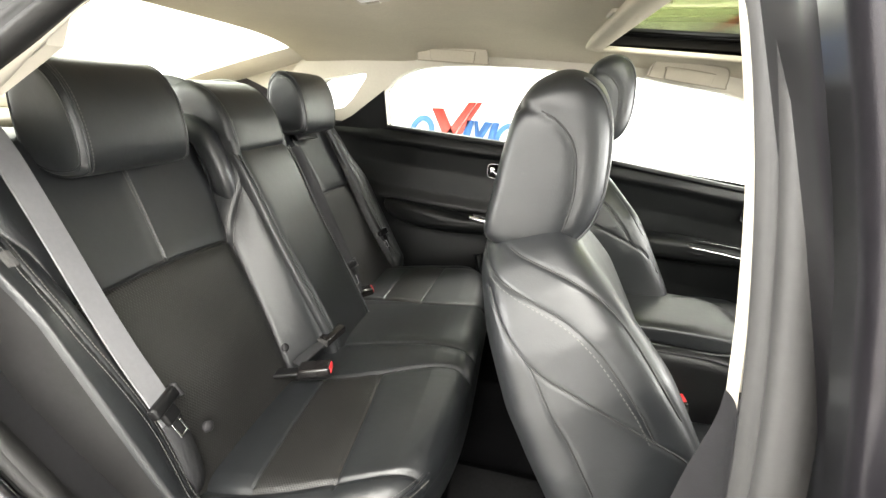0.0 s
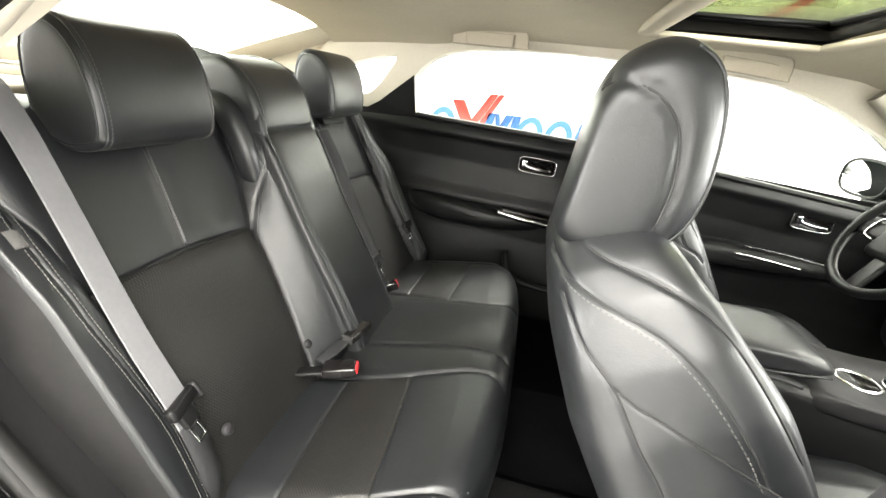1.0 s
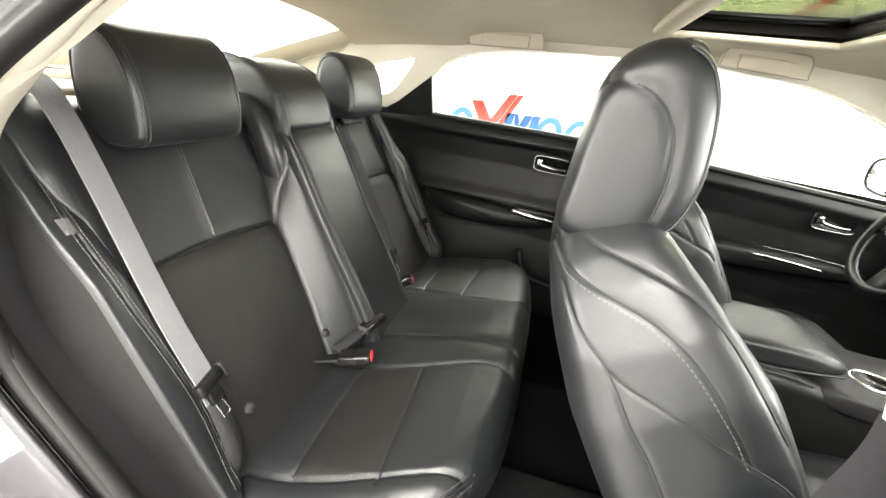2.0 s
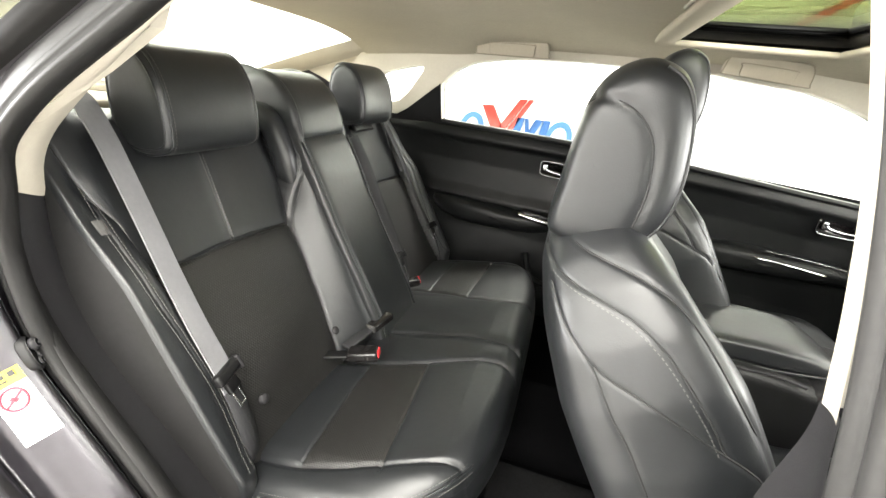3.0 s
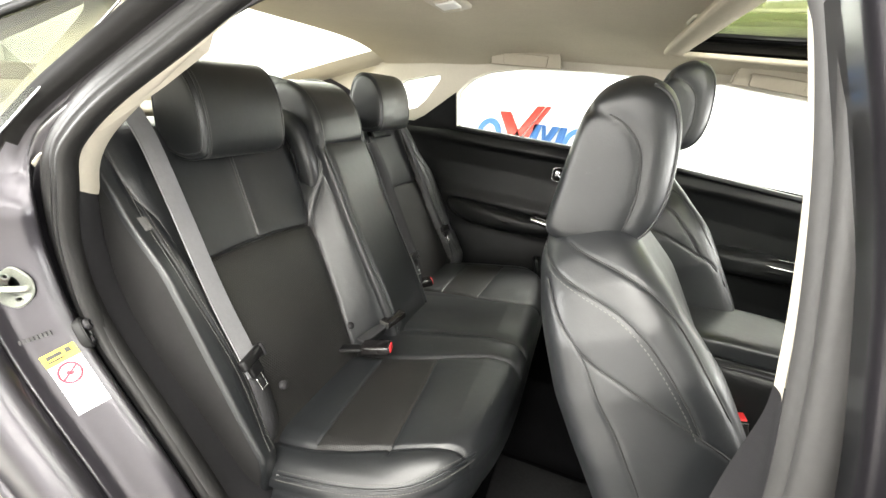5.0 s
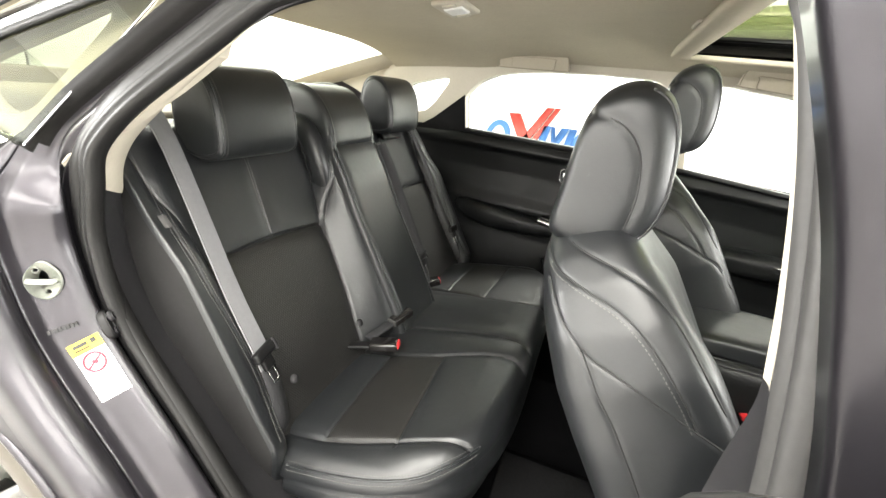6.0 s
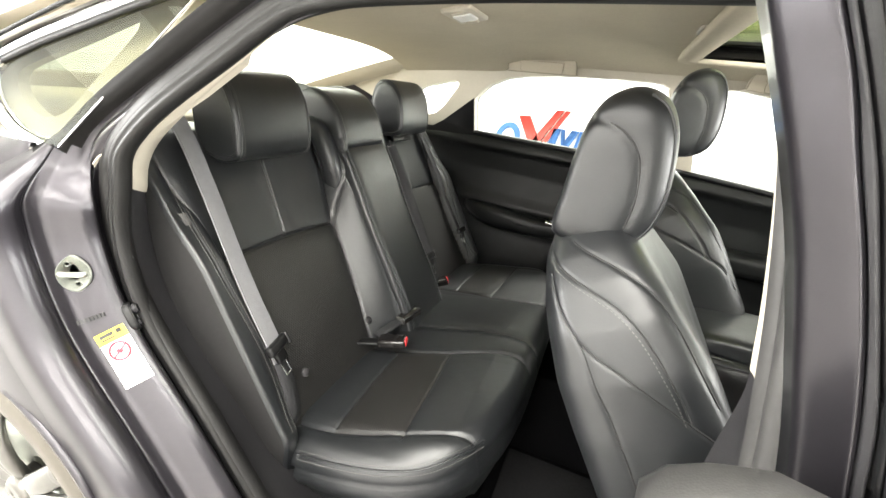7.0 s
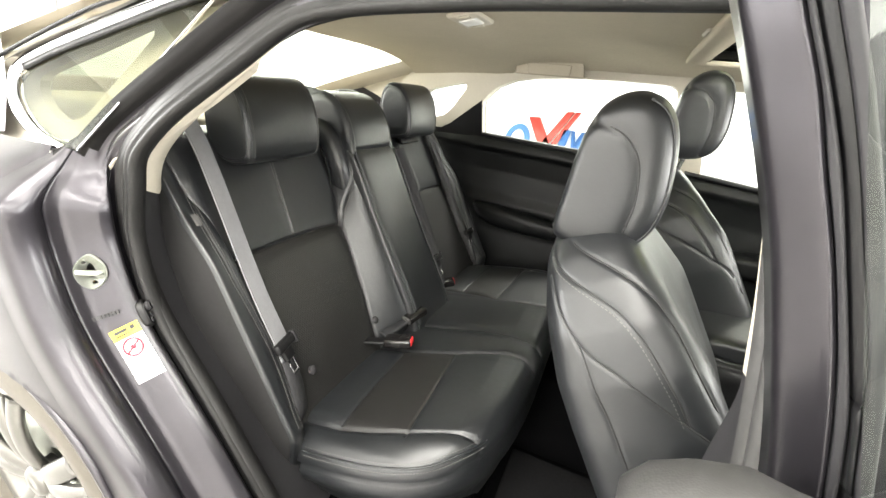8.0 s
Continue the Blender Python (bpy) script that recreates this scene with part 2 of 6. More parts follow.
def block(centre, size, r=0.004, turn=(0, 0, 0), segs=3):
    """A box with rounded edges."""
    bm = bmesh.new()
    bmesh.ops.create_cube(bm, size=1.0)
    bmesh.ops.scale(bm, vec=size, verts=bm.verts)
    bmesh.ops.bevel(bm, geom=list(bm.edges), offset=min(r, 0.49 * min(size)), segments=segs, profile=0.5, affect="EDGES")
    bm.transform(pose(*centre, *turn))
    bm.verts.ensure_lookup_table()
    v = np.array([x.co for x in bm.verts])
    f = [tuple(q.index for q in x.verts) for x in bm.faces]
    bm.free()
    return v, f


def prism(outline, a, b, axis="y", r=0.0):
    """An outline of two coordinates, extruded from a to b along an axis, with small rounded rims."""
    o = np.asarray(outline, float)
    c = o.mean(0)
    rows = []
    steps = [(a, 1.0)] if r == 0 else [(a, 0), (a + np.sign(b - a) * r * 0.3, 0.7), (a + np.sign(b - a) * r, 1.0)]
    steps += [(b, 1.0)] if r == 0 else [(b - np.sign(b - a) * r, 1.0), (b - np.sign(b - a) * r * 0.3, 0.7), (b, 0)]
    span = np.linalg.norm(o - c, axis=1)[:, None]
    for h, k in steps:
        q = o if r == 0 else c + (o - c) * (1 - (1 - k) * r / np.maximum(span, 1e-6))
        col = np.full((len(o), 1), h)
        rows.append({"x": np.hstack([col, q]), "y": np.hstack([q[:, :1], col, q[:, 1:]]), "z": np.hstack([q, col])}[axis])
    m = len(o)
    f = grid_faces(len(rows), m, False, True)
    f += [tuple(range(m))[::-1], tuple(range((len(rows) - 1) * m, len(rows) * m))]
    return np.vstack(rows), f


def with_hole(outer, holes):
    """Faces of a flat outline with holes, as triangles: vertices (k, 2) and faces."""
    from mathutils.geometry import delaunay_2d_cdt
    vs, es, k = [], [], 0
    loops = [np.asarray(outer, float)] + [np.asarray(h, float) for h in holes]
    for lp in loops:
        vs += [Vector(p) for p in lp]
        es += [(k + i, k + (i + 1) % len(lp)) for i in range(len(lp))]
        k += len(lp)
    v, _, f, _, _, _ = delaunay_2d_cdt(vs, es, [], 0, 1e-6)
    v = np.array([(p[0], p[1]) for p in v])

    def inside(p, lp):
        x, y, c = p[0], p[1], False
        for (x1, y1), (x2, y2) in zip(lp, np.roll(lp, -1, 0)):
            if (y1 > y) != (y2 > y) and x < (x2 - x1) * (y - y1) / (y2 - y1) + x1:
                c = not c
        return c
    keep = []
    for t in f:
        m = v[list(t)].mean(0)
        if inside(m, loops[0]) and not any(inside(m, h) for h in loops[1:]):
            keep.append(tuple(t))
    return v, keep


def sheet(outer, holes, place, thick):
    """A plate with holes: place(u, v, w) gives a point at depth w of the plate."""
    v, f = with_hole(outer, holes)
    n = len(v)
    top = [place(a, b, 0.0) for a, b in v]
    low = [place(a, b, thick) for a, b in v]
    edge = {}
    for t in f:
        for i in range(3):
            e = (t[i], t[(i + 1) % 3])
            edge[e] = True
    rim = [e for e in edge if (e[1], e[0]) not in edge]
    faces = [tuple(t) for t in f] + [tuple(n + i for i in t[::-1]) for t in f] + [(a, a + n, b + n, b) for a, b in rim]
    return np.array(top + low, float), faces


def pillow(profile, yc, hw, e=5.0, n=40, pole=(0.0, 0.0)):
    """A padded body: a closed side profile (x, z) carried across y, shrinking to rounded ends."""
    pr = np.asarray(profile, float)
    c = pr.mean(0) + np.array(pole)
    k = max(4, n // 4)
    se = np.linspace(0.002, 0.9, k)
    te = (1 - se ** e) ** (1 / e)
    tm = np.linspace(te[-1], -te[-1], n - 2 * k + 2)[1:-1]
    t = -np.concatenate([te, tm, -te[::-1]])
    s = np.concatenate([se, np.maximum(1 - np.abs(tm) ** e, 0) ** (1 / e), se[::-1]])
    P = np.zeros((n, len(pr), 3))
    for i in range(n):
        q = c + (pr - c) * s[i]
        P[i, :, 0], P[i, :, 2], P[i, :, 1] = q[:, 0], q[:, 1], yc + hw * t[i]
    return P


def outward(P, wrap_m=True):
    n = normals(P, wrap_m)
    if wrap_m:
        n[0], n[-1] = n[2].mean(0), n[-3].mean(0)
    c = P.reshape(-1, 3).mean(0)
    return n if ((P - c) * n).sum() > 0 else -n


def closed_faces(P, flip=False):
    n, m = P.shape[:2]
    f = grid_faces(n, m, False, True)
    f += [tuple(range(m))[::-1], tuple(range((n - 1) * m, n * m))]
    return [q[::-1] for q in f] if flip else f


def stitches(points, norms, pitch=0.0065, size=(0.0042, 0.0011, 0.0009), shift=0.0, lift=0.0004):
    """Short threads laid along a line of surface points, moved sideways by shift."""
    p = np.asarray(points, float)
    s = np.concatenate([[0], np.cumsum(np.linalg.norm(np.diff(p, axis=0), axis=1))])
    u = np.arange(pitch / 2, s[-1], pitch)
    q = np.stack([np.interp(u, s, p[:, j]) for j in range(3)], 1)
    nn = np.stack([np.interp(u, s, np.asarray(norms)[:, j]) for j in range(3)], 1)
    nn /= np.linalg.norm(nn, axis=1)[:, None]
    t = np.gradient(q, axis=0)
    t /= np.linalg.norm(t, axis=1)[:, None]
    sd = np.cross(nn, t)
    q = q + sd * shift + nn * lift
    vs, fs = [], []
    a, b, c = size[0] / 2, size[1] / 2, size[2] / 2
    for i in range(len(q)):
        k = len(vs)
        for sx in (-1, 1):
            for sy, sz in ((-1, -1), (1, -1), (1, 1), (-1, 1)):
                vs.append(q[i] + sx * a * t[i] + sy * b * sd[i] + sz * c * nn[i])
        fs += [(k, k + 1, k + 2, k + 3), (k + 7, k + 6, k + 5, k + 4)] + [(k + j, k + 4 + j, k + 4 + (j + 1) % 4, k + (j + 1) % 4) for j in range(4)]
    return np.array(vs), fs


def laid(line, coords, P, N, mask=None):
    """Surface points and normals under a line given in two of the surface's coordinates."""
    C, Q, M = coords.reshape(-1, 2), P.reshape(-1, 3), N.reshape(-1, 3)
    if mask is not None:
        k = mask.reshape(-1)
        C, Q, M = C[k], Q[k], M[k]
    pts, nn = [], []
    for p in line:
        d = np.linalg.norm(C - p, axis=1)
        i = np.argpartition(d, 4)[:4]
        w = 1 / (d[i] + 1e-5)
        w /= w.sum()
        pts.append((Q[i] * w[:, None]).sum(0))
        nn.append((M[i] * w[:, None]).sum(0))
    return np.array(pts), np.array(nn)


def panels(P, zone, spec, parent):
    """Split a grid surface into sewn panels: spec maps a zone's number to (name, material, label)."""
    n, m = P.shape[:2]
    V = P.reshape(-1, 3)
    F = np.array(grid_faces(n, m))
    zf = zone[:-1, :-1].reshape(-1)
    made = {}
    for k, (name, mat, label) in spec.items():
        f = F[zf == k]
        if not len(f):
            continue
        ids, inv = np.unique(f, return_inverse=True)
        made[k] = part(name, (V[ids], inv.reshape(f.shape)), mat, parent, label)
    return made


def padded(name, P, mat, parent, seams=(), label=""):
    """A closed padded body with creases where |y| or the side view meets a seam."""
    N = outward(P)
    flip = (normals(P, True) * N).sum() < 0
    Q = P.copy()
    for d, dp, wd in seams:
        Q += N * crease(d, dp, wd, 0.0015, 0.010)[..., None]
    return part(name, (Q.reshape(-1, 3), closed_faces(Q, flip)), mat, parent, label), Q, N



def ease(x):
    x = np.clip(x, 0, 1)
    return x ** 2 * (3 - 2 * x)


# ---- showroom ----
def slab(name, centre, size, mat, label):
    return solo(name, block(centre, size, 0.01), mat, label, name.split("_")[0], kind="structure", smooth=False)


slab("floor", (-0.5, -1.2, -0.1), (18.4, 11.4, 0.2), FLOOR, "polished pale grey concrete showroom floor")
slab("ceiling", (-0.5, -1.2, 3.3), (18.4, 11.4, 0.2), CEIL, "white painted flat showroom ceiling")
slab("wall_north", (-0.5, 4.0, 1.6), (18.4, 0.2, 3.18), WALL, "plain white painted wall behind a colourful sign")
slab("wall_south", (-0.5, -6.6, 1.6), (18.4, 0.2, 3.18), WALL, "plain white painted showroom wall")
for nm, c, sz in (("wall_west_low", (-9.5, -1.3, 0.25), (0.2, 10.3, 0.48)), ("wall_west_high", (-9.5, -1.3, 2.95), (0.2, 10.3, 0.48)), ("wall_west_side", (-9.5, -6.38, 1.60), (0.2, 0.14, 2.2)), ("wall_west_far", (-9.5, 1.58, 1.60), (0.2, 4.54, 2.2))):
    slab(nm, c, sz, WALL, "plain white painted wall around the added window")
for nm, c, sz in (("wall_east_low", (8.5, -1.3, 0.22), (0.2, 10.3, 0.42)), ("wall_east_high", (8.5, -1.3, 2.98), (0.2, 10.3, 0.42)), ("wall_east_side", (8.5, -5.6, 1.60), (0.2, 1.7, 2.3)), ("wall_east_far", (8.5, 3.1, 1.60), (0.2, 1.5, 2.3))):
    slab(nm, c, sz, WALL, "plain white painted wall around the added window")
def added_window(label, centre, count, along):
    """A row of invented, unseen window panes between slim posts, along x or y."""
    cx, cy_, cz = centre
    t = thing("added_window", (cx, cy_, 0.5), label, "window", kind="structure")
    at = lambda k: (cx + k, cy_, cz) if along == "x" else (cx, cy_ + k, cz)
    size = lambda a, b, h: (a, b, h) if along == "x" else (b, a, h)
    for k in range(count + 1):
        part("window_post", block(at(1.40 * (k - count / 2)), size(0.05, 0.10, 2.2), 0.006), PLASTIC, t)
    for k in range(count):
        part("window_pane", block(at(1.40 * (k + 0.5 - count / 2)), size(1.345, 0.012, 2.2), 0.003), GLASS, t).visible_shadow = False


added_window("wide added window with slim dark metal frames, out of view", (8.5, -1.2, 1.60), 5, "y")
added_window("added window beside the showroom floor, out of view", (-9.5, -3.5, 1.60), 4, "y")

# the sign on the north wall: plain shapes in its colours
sign = thing("wall_sign", (0.2, 3.89, 0.7), "blue plates and blocks with a red tick on the wall", "sign")


def bar(pts):
    return prism(pts, 3.85, 3.89, "y")


def ring_plate(x, w, z0, z1, t=0.062, lean=0.1):
    """A leaning ring on the wall."""
    zc, h = (z0 + z1) / 2, (z1 - z0) / 2
    a = np.linspace(0, 2 * np.pi, 44, endpoint=False)
    oval = lambda d: np.stack([x + (w - d) * np.cos(a) + lean * np.sin(a) * (h - d), zc + (h - d) * np.sin(a)], 1)
    return sheet(oval(0), [oval(t)], lambda u, v, k: (u, 3.85 + k, v), 0.04)


for hx_ in (-0.49, 0.51, 0.825):
    part("blue_ring", ring_plate(hx_, 0.15, 0.52, 0.935), SIGN_BLUE, sign, smooth=False)
part("red_bar", bar([(-0.385, 1.022), (-0.255, 1.03), (-0.055, 0.66), (-0.195, 0.66)]), SIGN_RED, sign, "red slanted bar")
part("red_stroke", bar([(-0.255, 0.66), (-0.165, 0.66), (0.12, 1.125), (0.035, 1.12)]), SIGN_RED, sign, "red rising stroke")
part("red_stroke", bar([(-0.137, 0.66), (-0.080, 0.66), (0.19, 1.125), (0.135, 1.125)]), SIGN_RED, sign, "thin red rising stroke")
part("blue_block", bar([(-0.045, 0.52), (0.035, 0.52), (0.115, 0.925), (0.035, 0.925)]), SIGN_BLUE, sign)
part("blue_block", bar([(0.245, 0.52), (0.325, 0.52), (0.405, 0.925), (0.325, 0.925)]), SIGN_BLUE, sign)
part("blue_wedge", bar([(0.118, 0.925), (0.165, 0.60), (0.322, 0.925), (0.235, 0.925), (0.180, 0.80), (0.160, 0.925)]), SIGN_BLUE, sign)
part("blue_block", bar([(0.95, 0.52), (1.02, 0.52), (1.11, 0.925), (1.04, 0.925)]), SIGN_BLUE, sign)

solo("wall_stripe", prism([(2.05, 1.80), (2.16, 1.80), (3.05, 2.36), (2.94, 2.36)], 3.86, 3.895, "y"), RED_PIPE, "slanted red painted bar on the white wall", "wall bar")

# ---- car shell ----
car = thing("car", (0.5, 0, 0), "dark grey metallic sedan with its rear door wide open", "car")


def lean(z, y0=0.77):
    """The inner width of the cabin side at a height: upright to the sill, then leaning inwards."""
    return y0 - 0.45 * np.maximum(z - 1.0, 0.0)


# headliner with the sunroof opening
def head_z(x, y):
    z = np.interp(x, [-0.22, 0.0, 0.18, 0.25, 0.33, 0.40, 0.6, 0.9, 1.3, 1.55, 1.8], [1.322, 1.336, 1.343, 1.349, 1.366, 1.371, 1.374, 1.374, 1.370, 1.350, 1.300])
    return z - 0.045 * (np.abs(y) / 0.60) ** 4


hx = np.unique(np.concatenate([np.linspace(-0.22, 0.915, 70), np.linspace(0.915, 1.33, 20), np.linspace(1.33, 1.80, 24)]))
hy = np.unique(np.concatenate([np.linspace(-0.66, -0.47, 16), np.linspace(-0.47, 0.47, 36), np.linspace(0.47, 0.66, 16)]))
HX, HY = np.meshgrid(hx, hy, indexing="ij")
hp = np.stack([HX, HY, head_z(HX, HY)], -1)
n_, m_ = HX.shape
hole = (HX[:-1, :-1] >= 0.914) & (HX[1:, 1:] <= 1.331) & (HY[:-1, :-1] >= -0.4701) & (HY[1:, 1:] <= 0.4701)
hf = np.array(grid_faces(n_, m_))[~hole.ravel()][:, ::-1]
headliner = part("headliner", (hp.reshape(-1, 3), hf), HEADLINER, car, "beige cloth headliner")
roof_p = np.stack([HX, HY * 1.05, head_z(HX, HY) + 0.05 - 0.02 * (np.abs(HY) / 0.66) ** 4], -1)
part("roof_panel", (roof_p.reshape(-1, 3), np.array(grid_faces(n_, m_))[~hole.ravel()]), PAINT, car, "dark grey metallic roof")


def rect_loop(x0, x1, y0, y1, z, r=0.04, n=8):
    pts = []
    for cx, cy_, a0 in ((x1 - r, y1 - r, 0), (x0 + r, y1 - r, 90), (x0 + r, y0 + r, 180), (x1 - r, y0 + r, 270)):
        for k in range(n):
            a = radians(a0 + 90 * k / (n - 1))
            pts.append((cx + r * math.cos(a), cy_ + r * math.sin(a), z))
    return np.array(pts)


lo = rect_loop(0.880, 1.350, -0.490, 0.490, 1.362, 0.026)
lo[:, 2] = head_z(lo[:, 0], lo[:, 1]) - 0.004
sunroof = part("sunroof", sweep(lo, [(-0.024, 0.004), (-0.022, -0.003), (0.026, -0.004), (0.033, -0.001), (0.034, 0.014), (-0.02, 0.012)], (0, 0, 1), True), HEADLINER, car, "open sunroof frame trimmed in beige cloth")
part("sunroof_frame", sweep(rect_loop(0.915, 1.345, -0.475, 0.475, 1.395, 0.02), [(0.02, -0.026), (-0.004, -0.026), (-0.006, -0.018), (-0.012, -0.018), (-0.014, -0.008), (-0.022, -0.008), (-0.024, 0.002), (-0.032, 0.002), (-0.034, 0.016), (0.02, 0.026)], (0, 0, 1), True, caps=False), PLASTIC, sunroof, "black sunroof frame")
part("sunroof_glass", block((1.13, 0, 1.415), (0.42, 0.93, 0.005), 0.002), GREEN_GLASS, sunroof, "green tinted sunroof glass").visible_shadow = False
part("shade_handle", sweep(rect_loop(0.842, 0.876, -0.020, 0.062, 1.370, 0.008), ring(0.004, 8), (0, 0, 1), True), BEIGE, sunroof)
part("shade_recess", block((0.859, 0.021, 1.374), (0.028, 0.072, 0.008), 0.003), PLASTIC, sunroof)
dome = part("dome_lamp", block((0.325, -0.11, 1.362), (0.075, 0.14, 0.016), 0.006, (0, -10, 0)), BEIGE, car, "beige dome lamp with clear lens")
part("lens", block((0.327, -0.11, 1.354), (0.045, 0.06, 0.008), 0.003, (0, -10, 0)), WHITE_LABEL, dome)
for k in (-1, 1):
    part("dome_switch", block((0.327, -0.11 + k * 0.05, 1.354), (0.03, 0.018, 0.007), 0.002, (0, -10, 0)), BEIGE, dome)


# side frames with their window openings; s is +1 for the left side
REAR_WIN = [(0.10, 1.026), (0.101, 1.144), (0.108, 1.171), (0.135, 1.200), (0.173, 1.230), (0.247, 1.261), (0.34, 1.277), (0.453, 1.287), (0.662, 1.293), (0.80, 1.291), (0.836, 1.288), (0.857, 1.278), (0.866, 1.255), (0.878, 1.19), (0.91, 1.05), (0.915, 0.992), (0.587, 1.003), (0.363, 1.011)]
FRONT_WIN = [(1.03, 0.972), (0.99, 1.14), (0.963, 1.272), (0.975, 1.287), (1.086, 1.288), (1.176, 1.276), (1.377, 1.257), (1.48, 1.232), (1.575, 1.20), (1.723, 1.14), (1.86, 1.06), (1.93, 0.99), (1.92, 0.888), (1.68, 0.909), (1.293, 0.951)]
QUART = [(-0.30, 1.12), (-0.153, 1.195), (-0.037, 1.224), (0.020, 1.235), (0.033, 1.228), (0.030, 1.213), (-0.044, 1.127), (-0.092, 1.088), (-0.168, 1.070), (-0.27, 1.062), (-0.31, 1.085)]
SHELL = [(-0.36, 1.03), (0.10, 1.012), (0.50, 0.995), (0.96, 0.975), (1.30, 0.935), (1.99, 0.868), (1.99, 1.06), (1.80, 1.24), (1.60, 1.32), (1.40, 1.345), (1.10, 1.36), (0.60, 1.362), (0.20, 1.355), (-0.10, 1.335), (-0.20, 1.30), (-0.36, 1.16)]


def side_frame(name, s, y0, mat, outer, holes, thick, label):
    f = lambda x, z, w: (x, s * (lean(z, y0) + w), z)
    v, q = sheet(outer, holes, f, thick)
    return part(name, (v, q if s < 0 else [k[::-1] for k in q]), mat, car, label, smooth=False)


LEFT = side_frame("left_pillar_trim", 1, 0.772, BEIGE, SHELL, [REAR_WIN, FRONT_WIN, QUART], 0.05, "beige pillar and window surround trim")
for nm, poly in (("rear_side_window", REAR_WIN), ("front_side_window", FRONT_WIN), ("quarter_window", QUART)):
    c = np.mean(poly, 0)
    o = [tuple(c + (np.array(p) - c) * 1.02) for p in poly]
    v, q = sheet(o, [], lambda x, z, w: (x, lean(z, 0.80) + w, z), 0.004)
    part(nm, (v, q), GLASS, LEFT, "clear window glass", smooth=False).visible_shadow = False
v, q = sheet([(-0.055, 1.058), (0.104, 1.172), (0.101, 1.018), (-0.19, 0.985)], [], lambda x, z, w: (x, lean(z, 0.766) + w, z), 0.01)
part("door_corner_trim", (v, q), PLASTIC, LEFT, "black window corner trim", smooth=False)

# rear glass, its surround and the parcel shelf
RG = [(-0.180, 0.562, 1.314), (-0.20, 0.25, 1.331), (-0.205, 0.0, 1.335), (-0.20, -0.25, 1.331), (-0.180, -0.562, 1.314)]
RB = [(-1.13, 0.645, 1.025), (-1.15, 0.3, 1.045), (-1.155, 0.0, 1.05), (-1.15, -0.3, 1.045), (-1.13, -0.645, 1.025)]
ga, gb = catmull(RG, 24), catmull(RB, 24)
rg = np.stack([ga + (gb - ga) * t + np.array((0, 0, 0.012 * math.sin(math.pi * t))) for t in np.linspace(0, 1, 14)])
part("rear_window", (rg.reshape(-1, 3), grid_faces(14, 24)), REAR_GLASS, car, "green tinted sloping rear window glass").visible_shadow = False
for s in (-1, 1):
    e0 = rg[:, 0 if s > 0 else -1]
    wide = np.stack([np.linspace(-0.10, -1.15, 14), np.full(14, s * 0.755), np.linspace(1.30, 1.0, 14)], 1)
    wide[:, 1] = s * lean(wide[:, 2], 0.80)
    w2 = np.stack([e0 + (wide - e0) * t - np.array((0, 0, 0.012 * math.sin(math.pi * t)))[None] for t in np.linspace(0, 1, 10)])
    wf = grid_faces(10, 14)
    part("rear_pillar_trim", (w2.reshape(-1, 3), wf if s > 0 else [k[::-1] for k in wf]), BEIGE, car, "beige rear pillar trim")
part("parcel_shelf", block((-0.575, 0, 1.056), (0.69, 1.34, 0.04), 0.012, (0, 1, 0)), HANDLE, car, "beige cloth parcel shelf")
part("shelf_rear_rail", block((-0.905, 0, 1.095), (0.035, 1.22, 0.065), 0.012), TRIM_TAN, car, "tan rail at the rear edge of the parcel shelf")
part("shelf_speaker", prism(np.stack([-0.50 + 0.10 * np.cos(np.linspace(0, 6.283, 32, endpoint=False)), -0.27 + 0.08 * np.sin(np.linspace(0, 6.283, 32, endpoint=False))], 1), 1.072, 1.090, "z", 0.004), BEIGE, car)


# left doors, seen from inside
def door_panel(name, x0, x1, sill, label):
    xs, zs = np.linspace(x0, x1, 70), np.linspace(0, 1, 80)
    P = np.zeros((70, 80, 3))
    for i, x in enumerate(xs):
        top = sill(x)
        z = 0.14 + (top - 0.14) * zs
        h = top - z
        y = np.interp(h, [0, 0.008, 0.03, 0.055, 0.062, 0.075, 0.16, 0.26, 0.31, 0.36, 0.45, 0.60, 0.85], [0.79, 0.766, 0.757, 0.752, 0.760, 0.768, 0.782, 0.775, 0.757, 0.768, 0.775, 0.76, 0.745])
        P[i] = np.stack([np.full(80, x), y, z], 1)
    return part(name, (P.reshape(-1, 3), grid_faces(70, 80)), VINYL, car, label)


def pull_handle(door, x, z, w, h, y=0.768):
    a = np.linspace(0, 2 * np.pi, 40, endpoint=False)
    sx = np.sign(np.cos(a)) * np.abs(np.cos(a)) ** 0.35
    sz = np.sign(np.sin(a)) * np.abs(np.sin(a)) ** 0.35
    lp = np.stack([x + w / 2 * sx, np.full(40, y), z + h / 2 * sz - 0.05 * (x + w / 2 * sx - x)], 1)
    part("handle_bezel", sweep(lp, ring(0.0028, 8), (0, 1, 0), True), DARK_CHROME, door, "chrome handle surround")
    part("handle_cup", prism(lp[:, (0, 2)], y + 0.004, y - 0.001, "y"), GLOSSBLACK, door)
    part("handle_lever", sweep(catmull([(x - 0.35 * w, y - 0.012, z + 0.2 * h), (x - 0.28 * w, y - 0.014, z - 0.05 * h), (x + 0.1 * w, y - 0.014, z - 0.22 * h), (x + 0.36 * w, y - 0.006, z - 0.26 * h)], 24), ring(0.007, 10, 0.5), (0, 1, 0)), DARK_CHROME, door, "chrome lever")
    part("lock_knob", block((x - 0.36 * w, y - 0.008, z + 0.12 * h), (0.02, 0.012, 0.026), 0.004), CHROME, door)


